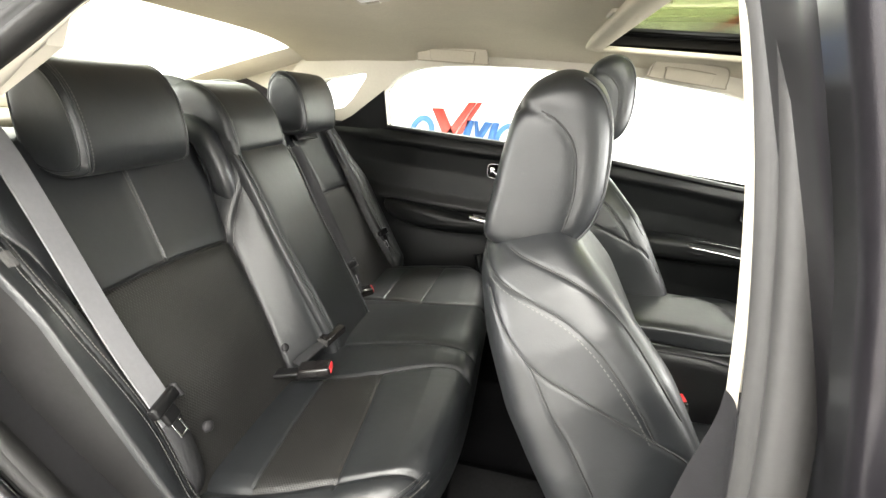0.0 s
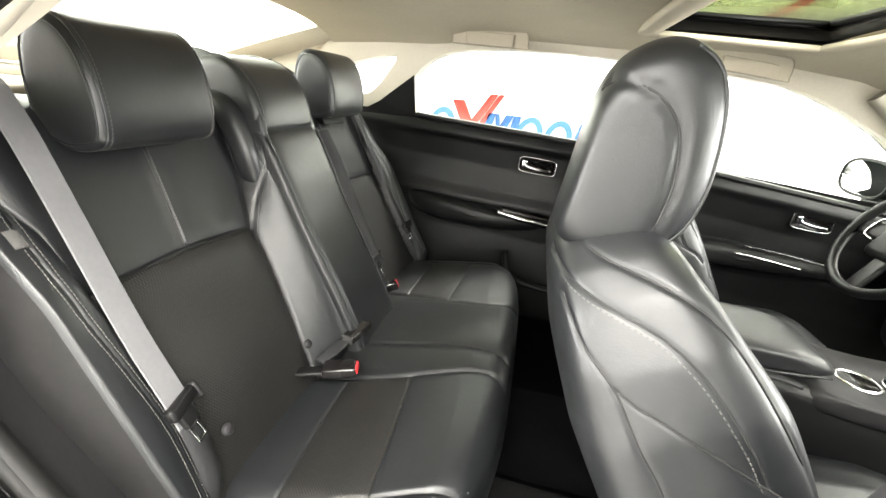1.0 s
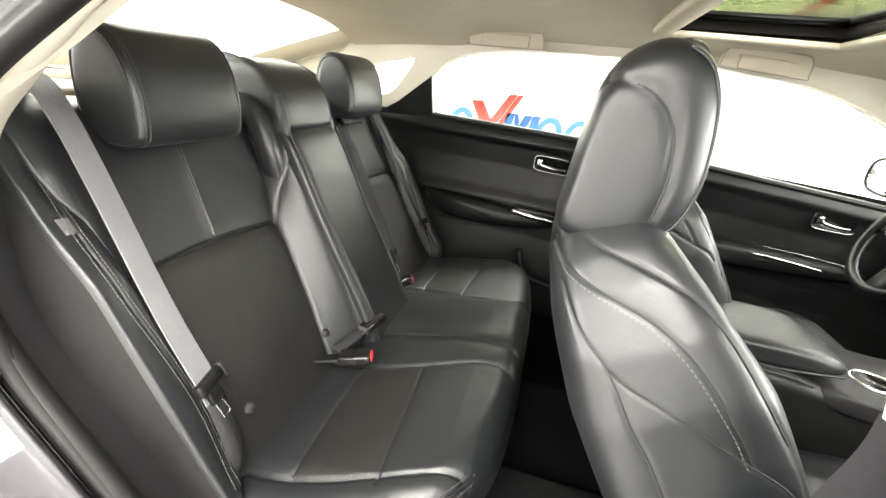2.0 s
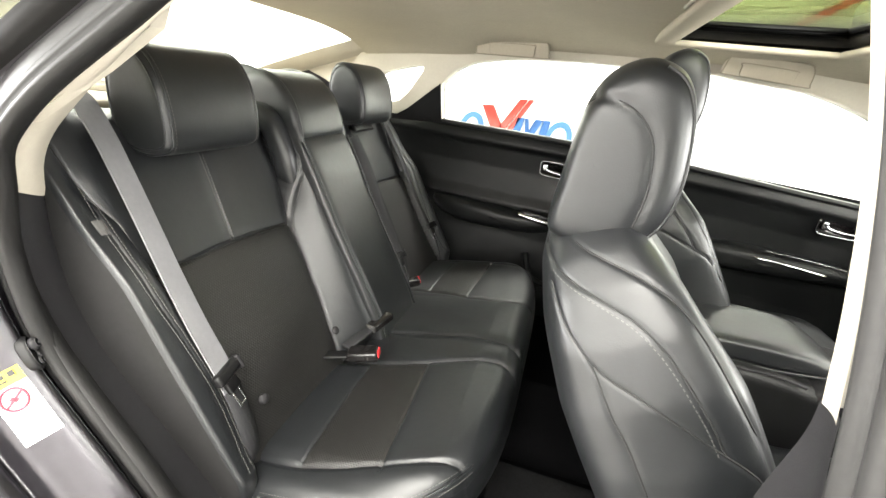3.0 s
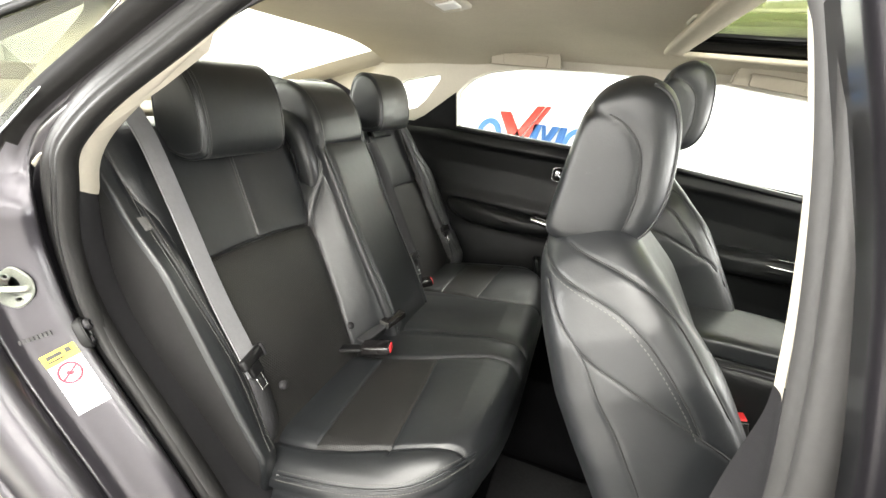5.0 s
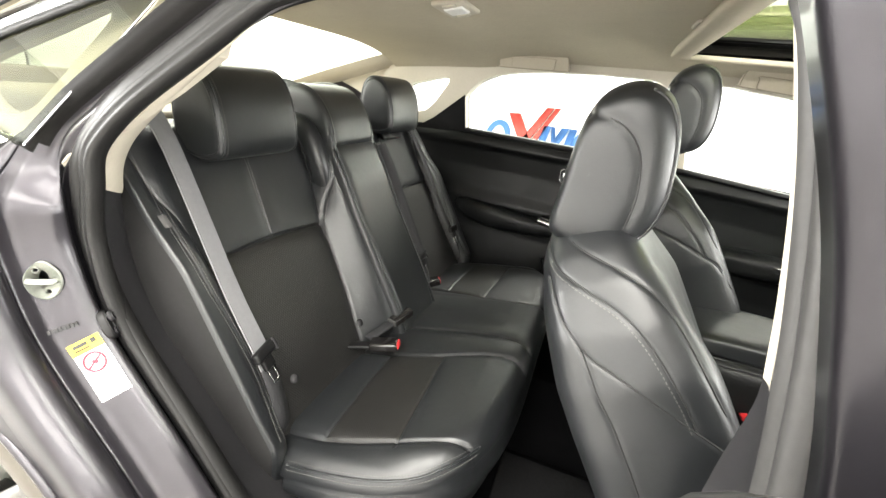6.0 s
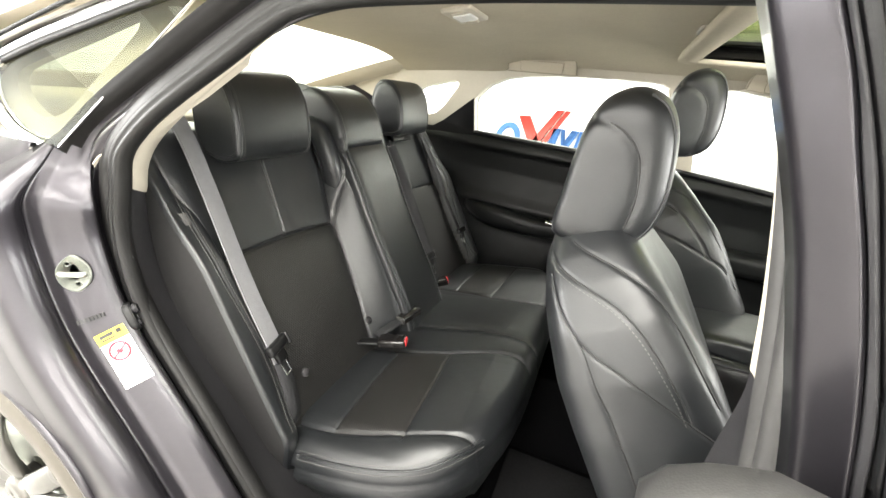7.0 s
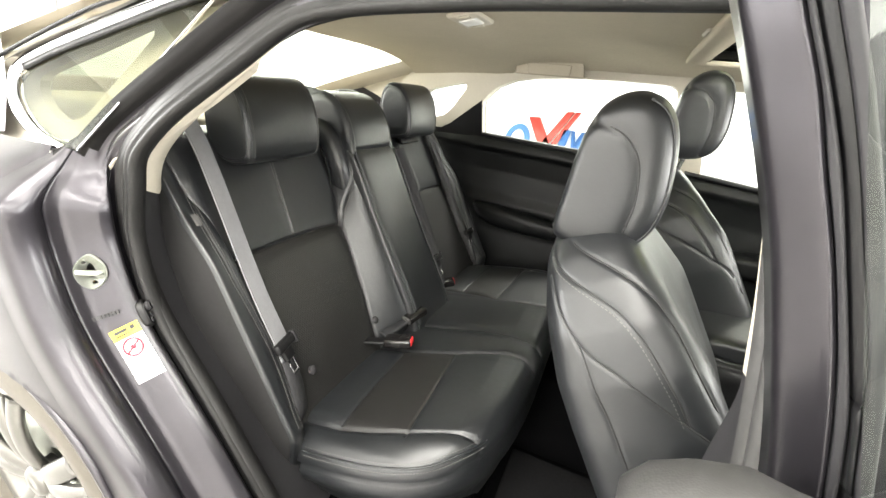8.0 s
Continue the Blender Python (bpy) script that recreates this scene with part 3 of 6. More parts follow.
rd = door_panel("rear_door", -0.32, 0.945, lambda x: np.interp(x, [0, 0.1, 0.6, 0.95], [1.03, 1.026, 1.003, 0.988]), "closed rear door with black vinyl inner panel")
pull_handle(rd, 0.635, 0.878, 0.15, 0.062)
P = pillow(catmull([(0.10, 0.700), (0.20, 0.706), (0.35, 0.692), (0.51, 0.676), (0.66, 0.668), (0.70, 0.63), (0.60, 0.598), (0.40, 0.588), (0.22, 0.600), (0.12, 0.64)], 60, True), 0.77, 0.07, 3, 30)
padded("armrest", P, VINYL, rd, [], "padded black armrest")
part("armrest_strip", sweep(catmull([(0.505, 0.712, 0.675), (0.56, 0.705, 0.668), (0.64, 0.706, 0.658), (0.72, 0.715, 0.648)], 24), [(-0.004, -0.010), (0.004, -0.010), (0.004, 0.010), (-0.004, 0.010)], (0, 0, 1)), CHROME, rd, "chrome strip with a window switch")
part("switch_plate", sweep(catmull([(0.52, 0.725, 0.69), (0.60, 0.722, 0.683), (0.74, 0.726, 0.668)], 20), [(-0.02, -0.006), (0.02, -0.006), (0.02, 0.006), (-0.02, 0.006)], (0, 0, 1)), GLOSSBLACK, rd)
part("map_pocket", sweep(catmull([(0.56, 0.735, 0.50), (0.60, 0.715, 0.40), (0.70, 0.705, 0.37), (0.90, 0.705, 0.36)], 30), ring(0.014, 10), (0, 1, 0)), VINYL, rd)
fd = door_panel("front_door", 0.965, 2.40, lambda x: np.interp(x, [0.96, 1.3, 1.98, 2.4], [0.975, 0.948, 0.876, 0.84]), "closed front door with black vinyl inner panel")
pull_handle(fd, 1.668, 0.815, 0.14, 0.062)
P = pillow(catmull([(1.10, 0.69), (1.30, 0.702), (1.50, 0.694), (1.74, 0.668), (1.84, 0.62), (1.60, 0.60), (1.3, 0.60), (1.12, 0.62)], 60, True), 0.77, 0.065, 3, 30)
padded("armrest", P, VINYL, fd, [], "padded black armrest")
part("armrest_strip", sweep(catmull([(1.36, 0.715, 0.672), (1.5, 0.708, 0.664), (1.66, 0.708, 0.645)], 24), [(-0.004, -0.004), (0.004, -0.004), (0.004, 0.004), (-0.004, 0.004)], (0, 0, 1)), CHROME, fd, "thin chrome strip")
part("armrest_edge", sweep(catmull([(1.45, 0.72, 0.70), (1.6, 0.715, 0.69), (1.78, 0.715, 0.668)], 24), ring(0.0018, 8), (0, 0, 1)), DARK_CHROME, fd)
for k in range(3):
    part("seat_memory_button", block((1.765, 0.760, 0.765 - 0.022 * k), (0.008, 0.008, 0.008), 0.002), CHROME, fd)
for nm, xs_ in (("rear_window_ledge", (-0.3, 0.94)), ("front_window_ledge", (0.97, 1.97))):
    xx = np.linspace(*xs_, 30)
    zz = np.interp(xx, [-0.3, 0.1, 0.6, 0.95, 1.3, 1.98], [1.03, 1.026, 1.003, 0.985, 0.948, 0.876])
    part(nm, sweep(np.stack([xx, np.full(30, 0.78), zz], 1), [(-0.02, -0.012), (0.018, -0.014), (0.024, -0.006), (0.02, 0.004), (-0.02, 0.006)], (0, 0, 1)), PLASTIC, rd if xs_[0] < 0.5 else fd, "black window ledge")


def grab_handle(x0, x1, z, drop, label):
    """A folded grab handle on the roof rail: a moulded arch round a sunk recess; drop lowers its front end."""
    xm, w = (x0 + x1) / 2, (x1 - x0) / 2
    fall = lambda x: -drop * (x - x0) / (x1 - x0)
    arch = [(-1.0, -0.052), (-0.98, -0.020), (-0.90, -0.002), (-0.70, 0.004), (0.70, 0.004), (0.90, -0.003), (0.98, -0.022), (1.0, -0.052), (0.90, -0.057), (-0.90, -0.057)]
    grip_ = [(-0.60, -0.052), (-0.61, -0.028), (-0.56, -0.020), (0.56, -0.020), (0.61, -0.028), (0.60, -0.052), (0.50, -0.055), (-0.50, -0.055)]
    at = lambda x, h, d: (x, 0.578 - 0.42 * h - d, z + h + fall(x))
    o = catmull([(xm + w * a, b) for a, b in arch], 60, True)
    r = catmull([(xm + w * a, b) for a, b in grip_], 48, True)
    g = part("grab_handle", sheet(o, [], lambda a, b, k: at(a, b, 0.012 - k), 0.030), HANDLE, car, label, smooth=False)
    part("grip", sheet(r, [], lambda a, b, k: at(a, b, 0.017 - k), 0.006), HANDLE, g, smooth=False)
    for line_, d in ((o, 0.0115), (r, 0.0125)):
        part("handle_edge", sweep(np.array([at(a, b, d) for a, b in line_]), ring(0.0020, 6), (0, 1, 0), True), TRIM_TAN, g)


grab_handle(0.266, 0.528, 1.346, 0.0, "beige folding grab handle")
grab_handle(1.085, 1.332, 1.346, 0.022, "beige folding grab handle")

# cabin floor, tunnel, and the dashboard beyond the front seats
part("cabin_floor", block((0.95, 0, 0.17), (2.3, 1.5, 0.06), 0.02), CARPET, car, "black carpet floor")
part("floor_tunnel", block((1.2, 0, 0.22), (1.5, 0.30, 0.14), 0.06), CARPET, car)
solo("floor_mat", block((0.78, -0.40, 0.207), (0.30, 0.46, 0.014), 0.006), MAT, "dark grey carpet floor mat in the rear footwell", "floor mat")
part("seat_riser", block((0.42, 0, 0.27), (0.36, 1.2, 0.18), 0.03), CARPET, car)
P = pillow(catmull([(2.0, 0.40), (1.96, 0.60), (1.90, 0.74), (1.91, 0.83), (2.0, 0.89), (2.2, 0.92), (2.45, 0.92), (2.45, 0.40)], 60, True), 0, 0.74, 8, 40)
padded("dashboard", P, PLASTIC, car, [], "black soft dashboard")
wsv = np.stack([catmull([(1.74, -0.60, 1.325), (1.78, 0, 1.345), (1.74, 0.60, 1.325)], 20) + (catmull([(2.42, -0.68, 0.93), (2.55, 0, 0.94), (2.42, 0.68, 0.93)], 20) - catmull([(1.74, -0.60, 1.325), (1.78, 0, 1.345), (1.74, 0.60, 1.325)], 20)) * t for t in np.linspace(0, 1, 10)])
part("windscreen", (wsv.reshape(-1, 3), grid_faces(10, 20)), GLASS, car, "clear windscreen glass").visible_shadow = False
visor = part("sun_visor", block((1.60, 0.36, 1.325), (0.17, 0.40, 0.018), 0.009, (0, 14, 0)), BEIGE, car, "beige folded sun visor")
for s in (-1, 1):
    part("windscreen_pillar", sweep(catmull([(1.62, s * 0.66, 1.27), (1.85, s * 0.70, 1.13), (2.1, s * 0.74, 0.98), (2.35, s * 0.77, 0.86)], 20), ring(0.035, 12), (0, 0, 1)), BEIGE, car, "beige windscreen pillar trim")
mir = part("door_mirror", block((1.955, 0.975, 0.983), (0.10, 0.26, 0.14), 0.06, segs=6), PLASTIC, car, "dark door mirror with a pale reflection")
part("mirror_glass", prism(np.array([(0.975 + 0.128 * np.sign(math.cos(a)) * abs(math.cos(a)) ** 0.7, 0.983 + 0.066 * np.sign(math.sin(a)) * abs(math.sin(a)) ** 0.7) for a in np.linspace(0, 6.283, 40, endpoint=False)]), 1.8965, 1.905, "x"), MIRROR, mir)
mo = [(0.975 + 0.132 * np.sign(math.cos(a)) * abs(math.cos(a)) ** 0.7, 0.983 + 0.070 * np.sign(math.sin(a)) * abs(math.sin(a)) ** 0.7) for a in np.linspace(0, 6.283, 48, endpoint=False)]
part("mirror_rim", sweep(np.array([(1.895, a, b) for a, b in mo]), ring(0.006, 10), (1, 0, 0), True), VINYL, mir)
part("mirror_arm", block((1.93, 0.88, 0.90), (0.06, 0.16, 0.04), 0.015), PLASTIC, mir)

# steering wheel and column
wheel = part("steering_wheel", sweep(np.array([pose(1.66, 0.36, 0.88, 0, -62, 0) @ Vector((0.185 * math.cos(a), 0.185 * math.sin(a), 0)) for a in np.linspace(0, 2 * np.pi, 60, endpoint=False)]), ring(0.015, 12), np.array(pose(0, 0, 0, 0, -62, 0) @ Vector((0, 0, 1))), True), VINYL, car, "black leather steering wheel with silver spokes")
M = pose(1.66, 0.36, 0.88, 0, -62, 0)


def on_wheel(vf):
    v, f = vf
    return np.array([M @ Vector(p) for p in v]), f


part("hub", on_wheel(block((-0.01, 0, -0.01), (0.13, 0.15, 0.05), 0.02)), VINYL, wheel)
for k in (-1, 1):
    part("spoke", on_wheel(block((0.0, k * 0.12, -0.012), (0.05, 0.12, 0.02), 0.008)), PLASTIC, wheel)
    part("spoke_trim", on_wheel(sweep(catmull([(0.03, k * 0.075, 0.004), (0.032, k * 0.12, 0.002), (-0.02, k * 0.13, 0.002), (-0.035, k * 0.08, 0.004)], 24), ring(0.004, 8), (0, 0, 1))), CHROME, wheel)
part("lower_spoke", on_wheel(block((-0.12, 0, -0.012), (0.12, 0.05, 0.018), 0.008)), PLASTIC, wheel)
part("firewall", block((2.46, 0, 0.5), (0.06, 1.5, 0.86), 0.02), CARPET, car)
part("steering_column", tube([(1.69, 0.36, 0.86), (2.05, 0.36, 0.70)], 0.05, 16), PLASTIC, car)

# ---- the open right side: door opening, pillars and quarter panel ----
SEAL = catmull([(0.90, -0.690, 1.291), (0.80, -0.690, 1.290), (0.60, -0.690, 1.287), (0.46, -0.690, 1.281), (0.385, -0.690, 1.275), (0.335, -0.692, 1.266), (0.296, -0.699, 1.249), (0.217, -0.714, 1.196), (0.111, -0.729, 1.127), (0.048, -0.735, 1.079), (0.014, -0.739, 1.040), (0.0, -0.740, 0.990), (-0.016, -0.741, 0.93),
                (-0.018, -0.742, 0.879), (-0.002, -0.745, 0.80), (0.034, -0.745, 0.724), (0.145, -0.745, 0.575), (0.249, -0.745, 0.427), (0.32, -0.745, 0.33), (0.42, -0.745, 0.28), (0.60, -0.745, 0.27), (0.94, -0.745, 0.27)], 220)
part("door_seal", sweep(SEAL, [(-0.010, -0.010), (-0.013, 0.0), (-0.012, 0.010), (-0.007, 0.016), (-0.002, 0.0155), (0.0, 0.013), (0.003, 0.0155), (0.009, 0.015), (0.013, 0.009), (0.014, -0.002), (0.012, -0.010)], (0, -1, 0)), RUBBER, car, "charcoal rubber door seal")
LIP = catmull([(0.90, -0.690, 1.300), (0.60, -0.690, 1.297), (0.46, -0.690, 1.290), (0.36, -0.694, 1.276), (0.290, -0.702, 1.252), (0.205, -0.716, 1.200), (0.095, -0.731, 1.130), (0.020, -0.737, 1.070), (-0.018, -0.740, 1.022), (-0.034, -0.740, 0.984), (-0.041, -0.741, 0.93), (-0.036, -0.742, 0.879), (-0.010, -0.745, 0.80), (0.031, -0.745, 0.724), (0.145, -0.745, 0.575), (0.249, -0.745, 0.427), (0.32, -0.745, 0.33)], 180)
part("seal_lip", sweep(LIP, [(-0.016, -0.014), (-0.017, 0.002), (-0.010, 0.011), (0.0, 0.012), (0.010, 0.009), (0.022, 0.002), (0.024, -0.014)], (0, -1, 0)), RUBBER, car, "charcoal outer lip of the door seal")
part("centre_pillar_seal", sweep(catmull([(0.830, -0.716, 1.278), (0.843, -0.727, 1.245), (0.869, -0.743, 1.15), (0.892, -0.758, 1.04), (0.905, -0.771, 0.953), (0.918, -0.777, 0.86), (0.945, -0.78, 0.65), (0.965, -0.78, 0.30)], 80), [(-0.024, -0.016), (-0.024, 0.003), (-0.019, 0.010), (-0.010, 0.0115), (-0.003, 0.008), (0.0, 0.004), (0.003, 0.009), (0.010, 0.015), (0.018, 0.012), (0.024, 0.002), (0.022, -0.016)], (-1, 0, 0)), LIT_RUBBER, car, "charcoal rubber door seal with two ridges")

# painted jamb behind the seal, from the roof rail down the rear pillar
JAMB = catmull([(1.1, -0.690, 1.283), (0.80, -0.690, 1.281), (0.60, -0.690, 1.279), (0.46, -0.690, 1.270), (0.375, -0.695, 1.253), (0.318, -0.700, 1.234), (0.255, -0.710, 1.197), (0.14, -0.725, 1.126), (0.028, -0.735, 1.059), (-0.018, -0.740, 1.022), (-0.036, -0.740, 0.984), (-0.042, -0.741, 0.93),
                (-0.036, -0.742, 0.879), (-0.010, -0.745, 0.80), (0.031, -0.745, 0.724), (0.145, -0.745, 0.575), (0.249, -0.745, 0.427), (0.32, -0.745, 0.33), (0.40, -0.745, 0.25)], 220)
LOWP = np.array([(0.004, 0.008), (-0.004, 0.022), (-0.010, 0.030), (-0.014, 0.024), (-0.020, 0.002), (-0.026, -0.009), (-0.032, -0.010), (-0.045, -0.003), (-0.060, 0.014), (-0.071, 0.029), (-0.077, 0.036), (-0.083, 0.050), (-0.090, 0.058), (-0.097, 0.050), (-0.110, 0.048), (-0.128, 0.054), (-0.145, 0.070), (-0.152, 0.113)])
UPP = np.array([(0.004, 0.008), (-0.003, 0.014), (-0.004, 0.018), (-0.007, 0.022), (-0.010, 0.026), (-0.009, 0.031), (-0.004, 0.035), (-0.004, 0.039), (-0.010, 0.043), (-0.015, 0.047), (-0.017, 0.051), (-0.018, 0.055), (-0.018, 0.059), (-0.017, 0.063), (-0.016, 0.067), (-0.013, 0.070), (-0.006, 0.072), (0.022, 0.073)])
UPP = UPP * np.array((1.0, 1.14))


def spline_rows(a, k=5):
    return catmull(a, (len(a) - 1) * k + 1)


LOWP, UPP = spline_rows(LOWP), spline_rows(UPP)
tg = np.gradient(JAMB, axis=0)
tg /= np.linalg.norm(tg, axis=1)[:, None]
nrm = np.stack([tg[:, 2], np.zeros(220), -tg[:, 0]], 1)
nrm /= np.linalg.norm(nrm, axis=1)[:, None]
if nrm[150, 0] > 0:
    nrm = -nrm
wz = np.clip((JAMB[:, 2] - 0.945) / 0.10, 0, 1)
wz = wz ** 2 * (3 - 2 * wz)
JP = np.zeros((220, len(LOWP), 3))
for i in range(220):
    pr = LOWP * (1 - wz[i]) + UPP * wz[i]
    JP[i] = JAMB[i] + pr[:, 1:] * nrm[i]
    JP[i, :, 1] = JAMB[i, 1] + pr[:, 0]
jn = normals(JP)
jf = grid_faces(220, len(LOWP))
if jn[150, 40, 0] < 0:
    jf = [q[::-1] for q in jf]
jj = np.arange(len(jf)) % (len(LOWP) - 1)
# upper jamb faces take the blackened colour in place of a dark reflection
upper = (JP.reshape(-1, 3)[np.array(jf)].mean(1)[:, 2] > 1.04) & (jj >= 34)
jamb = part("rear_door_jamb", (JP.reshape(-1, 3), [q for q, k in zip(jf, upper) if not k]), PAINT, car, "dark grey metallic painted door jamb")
part("darkened_upper_jamb", (JP.reshape(-1, 3), [q for q, k in zip(jf, upper) if k]), DARKENED_PAINT, car, "upper jamb paint beside the quarter window, coloured near-black for its dark reflection")

# quarter panel with the wheel arch
WX, WZ, AR = -0.240, 0.335, 0.328
edge = JP[:, -1]
zz = np.linspace(0.22, 1.045, 70)
k0 = int(np.argmax((edge[:, 2] < 1.05) & (np.arange(220) > 100)))
ex = np.interp(zz, edge[k0:][::-1, 2], edge[k0:][::-1, 0])
ey = np.interp(zz, edge[k0:][::-1, 2], edge[k0:][::-1, 1])
QP = np.zeros((70, 60, 3))
for i, z in enumerate(zz):
    t = np.linspace(0, 1, 60) ** 1.6
    QP[i, :, 0] = ex[i] + (-1.40 - ex[i]) * t
    QP[i, :, 2] = z
    QP[i, :, 1] = -0.895 - 0.015 * math.sin(min(1, (z - 0.2) / 0.8) * math.pi) * np.minimum(t * 8, 1) + 0.10 * max(0, (z - 0.93) / 0.115) ** 2.2 - 0.006 * math.sin((z - 0.25) * 4) + 0.10 * (t ** 4)
    QP[i, :, 1] += (ey[i] - QP[i, 0, 1]) * np.exp(-40 * t)
cx_ = QP[..., 0] - WX
cz_ = QP[..., 2] - WZ
rr_ = np.hypot(cx_, cz_)
inn = rr_ < AR
f_ = np.array(grid_faces(70, 60))
keepf = ~(inn.ravel()[f_].all(1))
kk = np.where(inn, AR / np.maximum(rr_, 1e-6), 1.0)
QP[..., 0] = np.where(inn, WX + cx_ * kk, QP[..., 0])
QP[..., 2] = np.where(inn, WZ + cz_ * kk, QP[..., 2])
part("quarter_panel", (QP.reshape(-1, 3), f_[keepf][:, ::-1]), PAINT, car, "dark grey metallic rear quarter panel")
aa = np.linspace(-0.35, np.pi + 0.35, 60)
lip = np.stack([WX + AR * np.cos(aa), np.full(60, -0.899), WZ + AR * np.sin(aa)], 1)
part("wheel_arch_lip", sweep(lip, [(-0.006, -0.012), (0.006, -0.012), (0.009, 0.0), (0.004, 0.008), (-0.008, 0.006)], (0, -1, 0)), PAINT, car)
lin = np.stack([np.stack([WX + (AR - 0.005) * np.cos(aa), np.full(60, y), WZ + (AR - 0.005) * np.sin(aa)], 1) for y in np.linspace(-0.895, -0.645, 12)])
part("wheel_arch_liner", (lin.reshape(-1, 3), grid_faces(12, 60)), LINER, car, "dusty grey-brown wheel arch liner")
part("wheel_well", prism(np.stack([WX + 0.34 * np.cos(np.linspace(0, 6.283, 40, endpoint=False)), WZ + 0.34 * np.sin(np.linspace(0, 6.283, 40, endpoint=False))], 1), -0.655, -0.635, "y"), LINER, car)

TYRE_P = [(0.324, 0.0), (0.324, 0.07), (0.315, 0.090), (0.296, 0.101), (0.262, 0.100), (0.238, 0.088), (0.228, 0.08), (0.228, -0.08), (0.238, -0.09), (0.296, -0.101), (0.315, -0.090), (0.324, -0.07)]
RIM_P = [(0.230, 0.082), (0.224, 0.088), (0.214, 0.078), (0.205, 0.02), (0.20, -0.07), (0.229, -0.075)]


def road_wheel(name, wx, s):
    """An alloy wheel on the side s, with paired spokes."""
    yc = 0.805

    def turned(pr, n=64):
        a = np.linspace(0, 2 * np.pi, n, endpoint=False)
        v = np.stack([np.stack([wx + 0.975 * r * np.cos(a), np.full(n, s * (yc + y)), WZ + 0.975 * r * np.sin(a)], 1) for r, y in pr])
        f_ = grid_faces(len(pr), n, True, True)
        return v.reshape(-1, 3), f_ if s < 0 else [q[::-1] for q in f_]
    w = part(name, block((wx, s * 0.72, WZ), (0.12, 0.10, 0.12), 0.03), STEEL, car, "silver alloy wheel with a dusty tyre")
    part("tyre", turned(TYRE_P), TYRE, w, "dusty black rubber tyre")
    part("rim", turned(RIM_P), RIM, w, "silver alloy rim")
    for k in range(10):
        a = 2 * math.pi * (k // 2) / 5 + (0.17 if k % 2 else -0.17) + 0.5
        pts = [(wx + r * math.cos(a), s * (yc + y), WZ + r * math.sin(a)) for r, y in ((0.03, 0.075), (0.09, 0.088), (0.16, 0.090), (0.216, 0.080))]
        part("spoke", sweep(catmull(pts, 14), ring(0.024, 10, 0.5), (0, 1, 0)), RIM, w)
    part("hub_cap", turned([(0.001, 0.098), (0.03, 0.097), (0.036, 0.09), (0.040, 0.05), (0.001, 0.05)], 32), RIM, w)
    part("brake_disc", turned([(0.05, 0.045), (0.15, 0.045), (0.15, 0.025), (0.05, 0.025)], 40), STEEL, w)


for wx in (WX, WX + 2.82):
    for s in (-1, 1):
        road_wheel("rear_wheel" if wx < 1 else "front_wheel", wx, s)


# the rest of the outer body
def top_line(x):
    return np.interp(x, [-1.40, -1.30, -0.35, 0.1, 0.96, 1.99, 2.6, 3.1, 3.40, 3.46], [0.98, 1.02, 1.03, 1.014, 0.98, 0.90, 0.86, 0.79, 0.70, 0.62])


def side_y(x, z):
    h = np.clip((z - top_line(x) + 0.07) / 0.07, 0, 1)
    return 0.905 - 0.05 * ((z - 0.6) / 0.5) ** 2 * (z < 0.6) - 0.075 * h ** 2 - 0.20 * np.clip((np.abs(x - 1.03) - 1.75) / 0.68, 0, 1) ** 2


def body_side(name, s, x0, x1, label):
    xs, ts = np.linspace(x0, x1, int((x1 - x0) / 0.025)), np.linspace(0, 1, 44)
    X, T_ = np.meshgrid(xs, ts, indexing="ij")
    Zs = 0.20 + (top_line(X) - 0.20) * T_
    f_ = np.array(grid_faces(*X.shape))
    drop = np.zeros(len(f_), bool)
    for wx in (WX, WX + 2.82):
        dx, dz = X - wx, Zs - WZ
        r = np.hypot(dx, dz)
        inn = r < AR + 0.012
        drop |= inn.ravel()[f_].all(1)
        k = np.where(inn, (AR + 0.012) / np.maximum(r, 1e-6), 1.0)
        X, Zs = wx + dx * k, WZ + dz * k
    P = np.stack([X, s * side_y(X, Zs), Zs], -1)
    f_ = f_[~drop]
    part(name, (P.reshape(-1, 3), f_ if s < 0 else f_[:, ::-1]), PAINT, car, label)


body_side("left_body_side", 1, -1.40, 3.46, "dark grey metallic left body side")
body_side("right_body_front", -1, 1.02, 3.46, "dark grey metallic front door and wing")


def deck(name, x0, x1, rise, label):
    X, T_ = np.meshgrid(np.linspace(x0, x1, 30), np.linspace(-1, 1, 40), indexing="ij")
    Yd = T_ * (side_y(X, top_line(X)) + 0.002)
    Zd = top_line(X) + rise * (1 - T_ ** 4)
    part(name, (np.stack([X, Yd, Zd], -1).reshape(-1, 3), grid_faces(30, 40)), PAINT, car, label)


deck("bonnet", 2.32, 3.46, 0.06, "dark grey metallic bonnet")
deck("boot_lid", -1.40, -1.08, 0.02, "dark grey metallic boot lid")
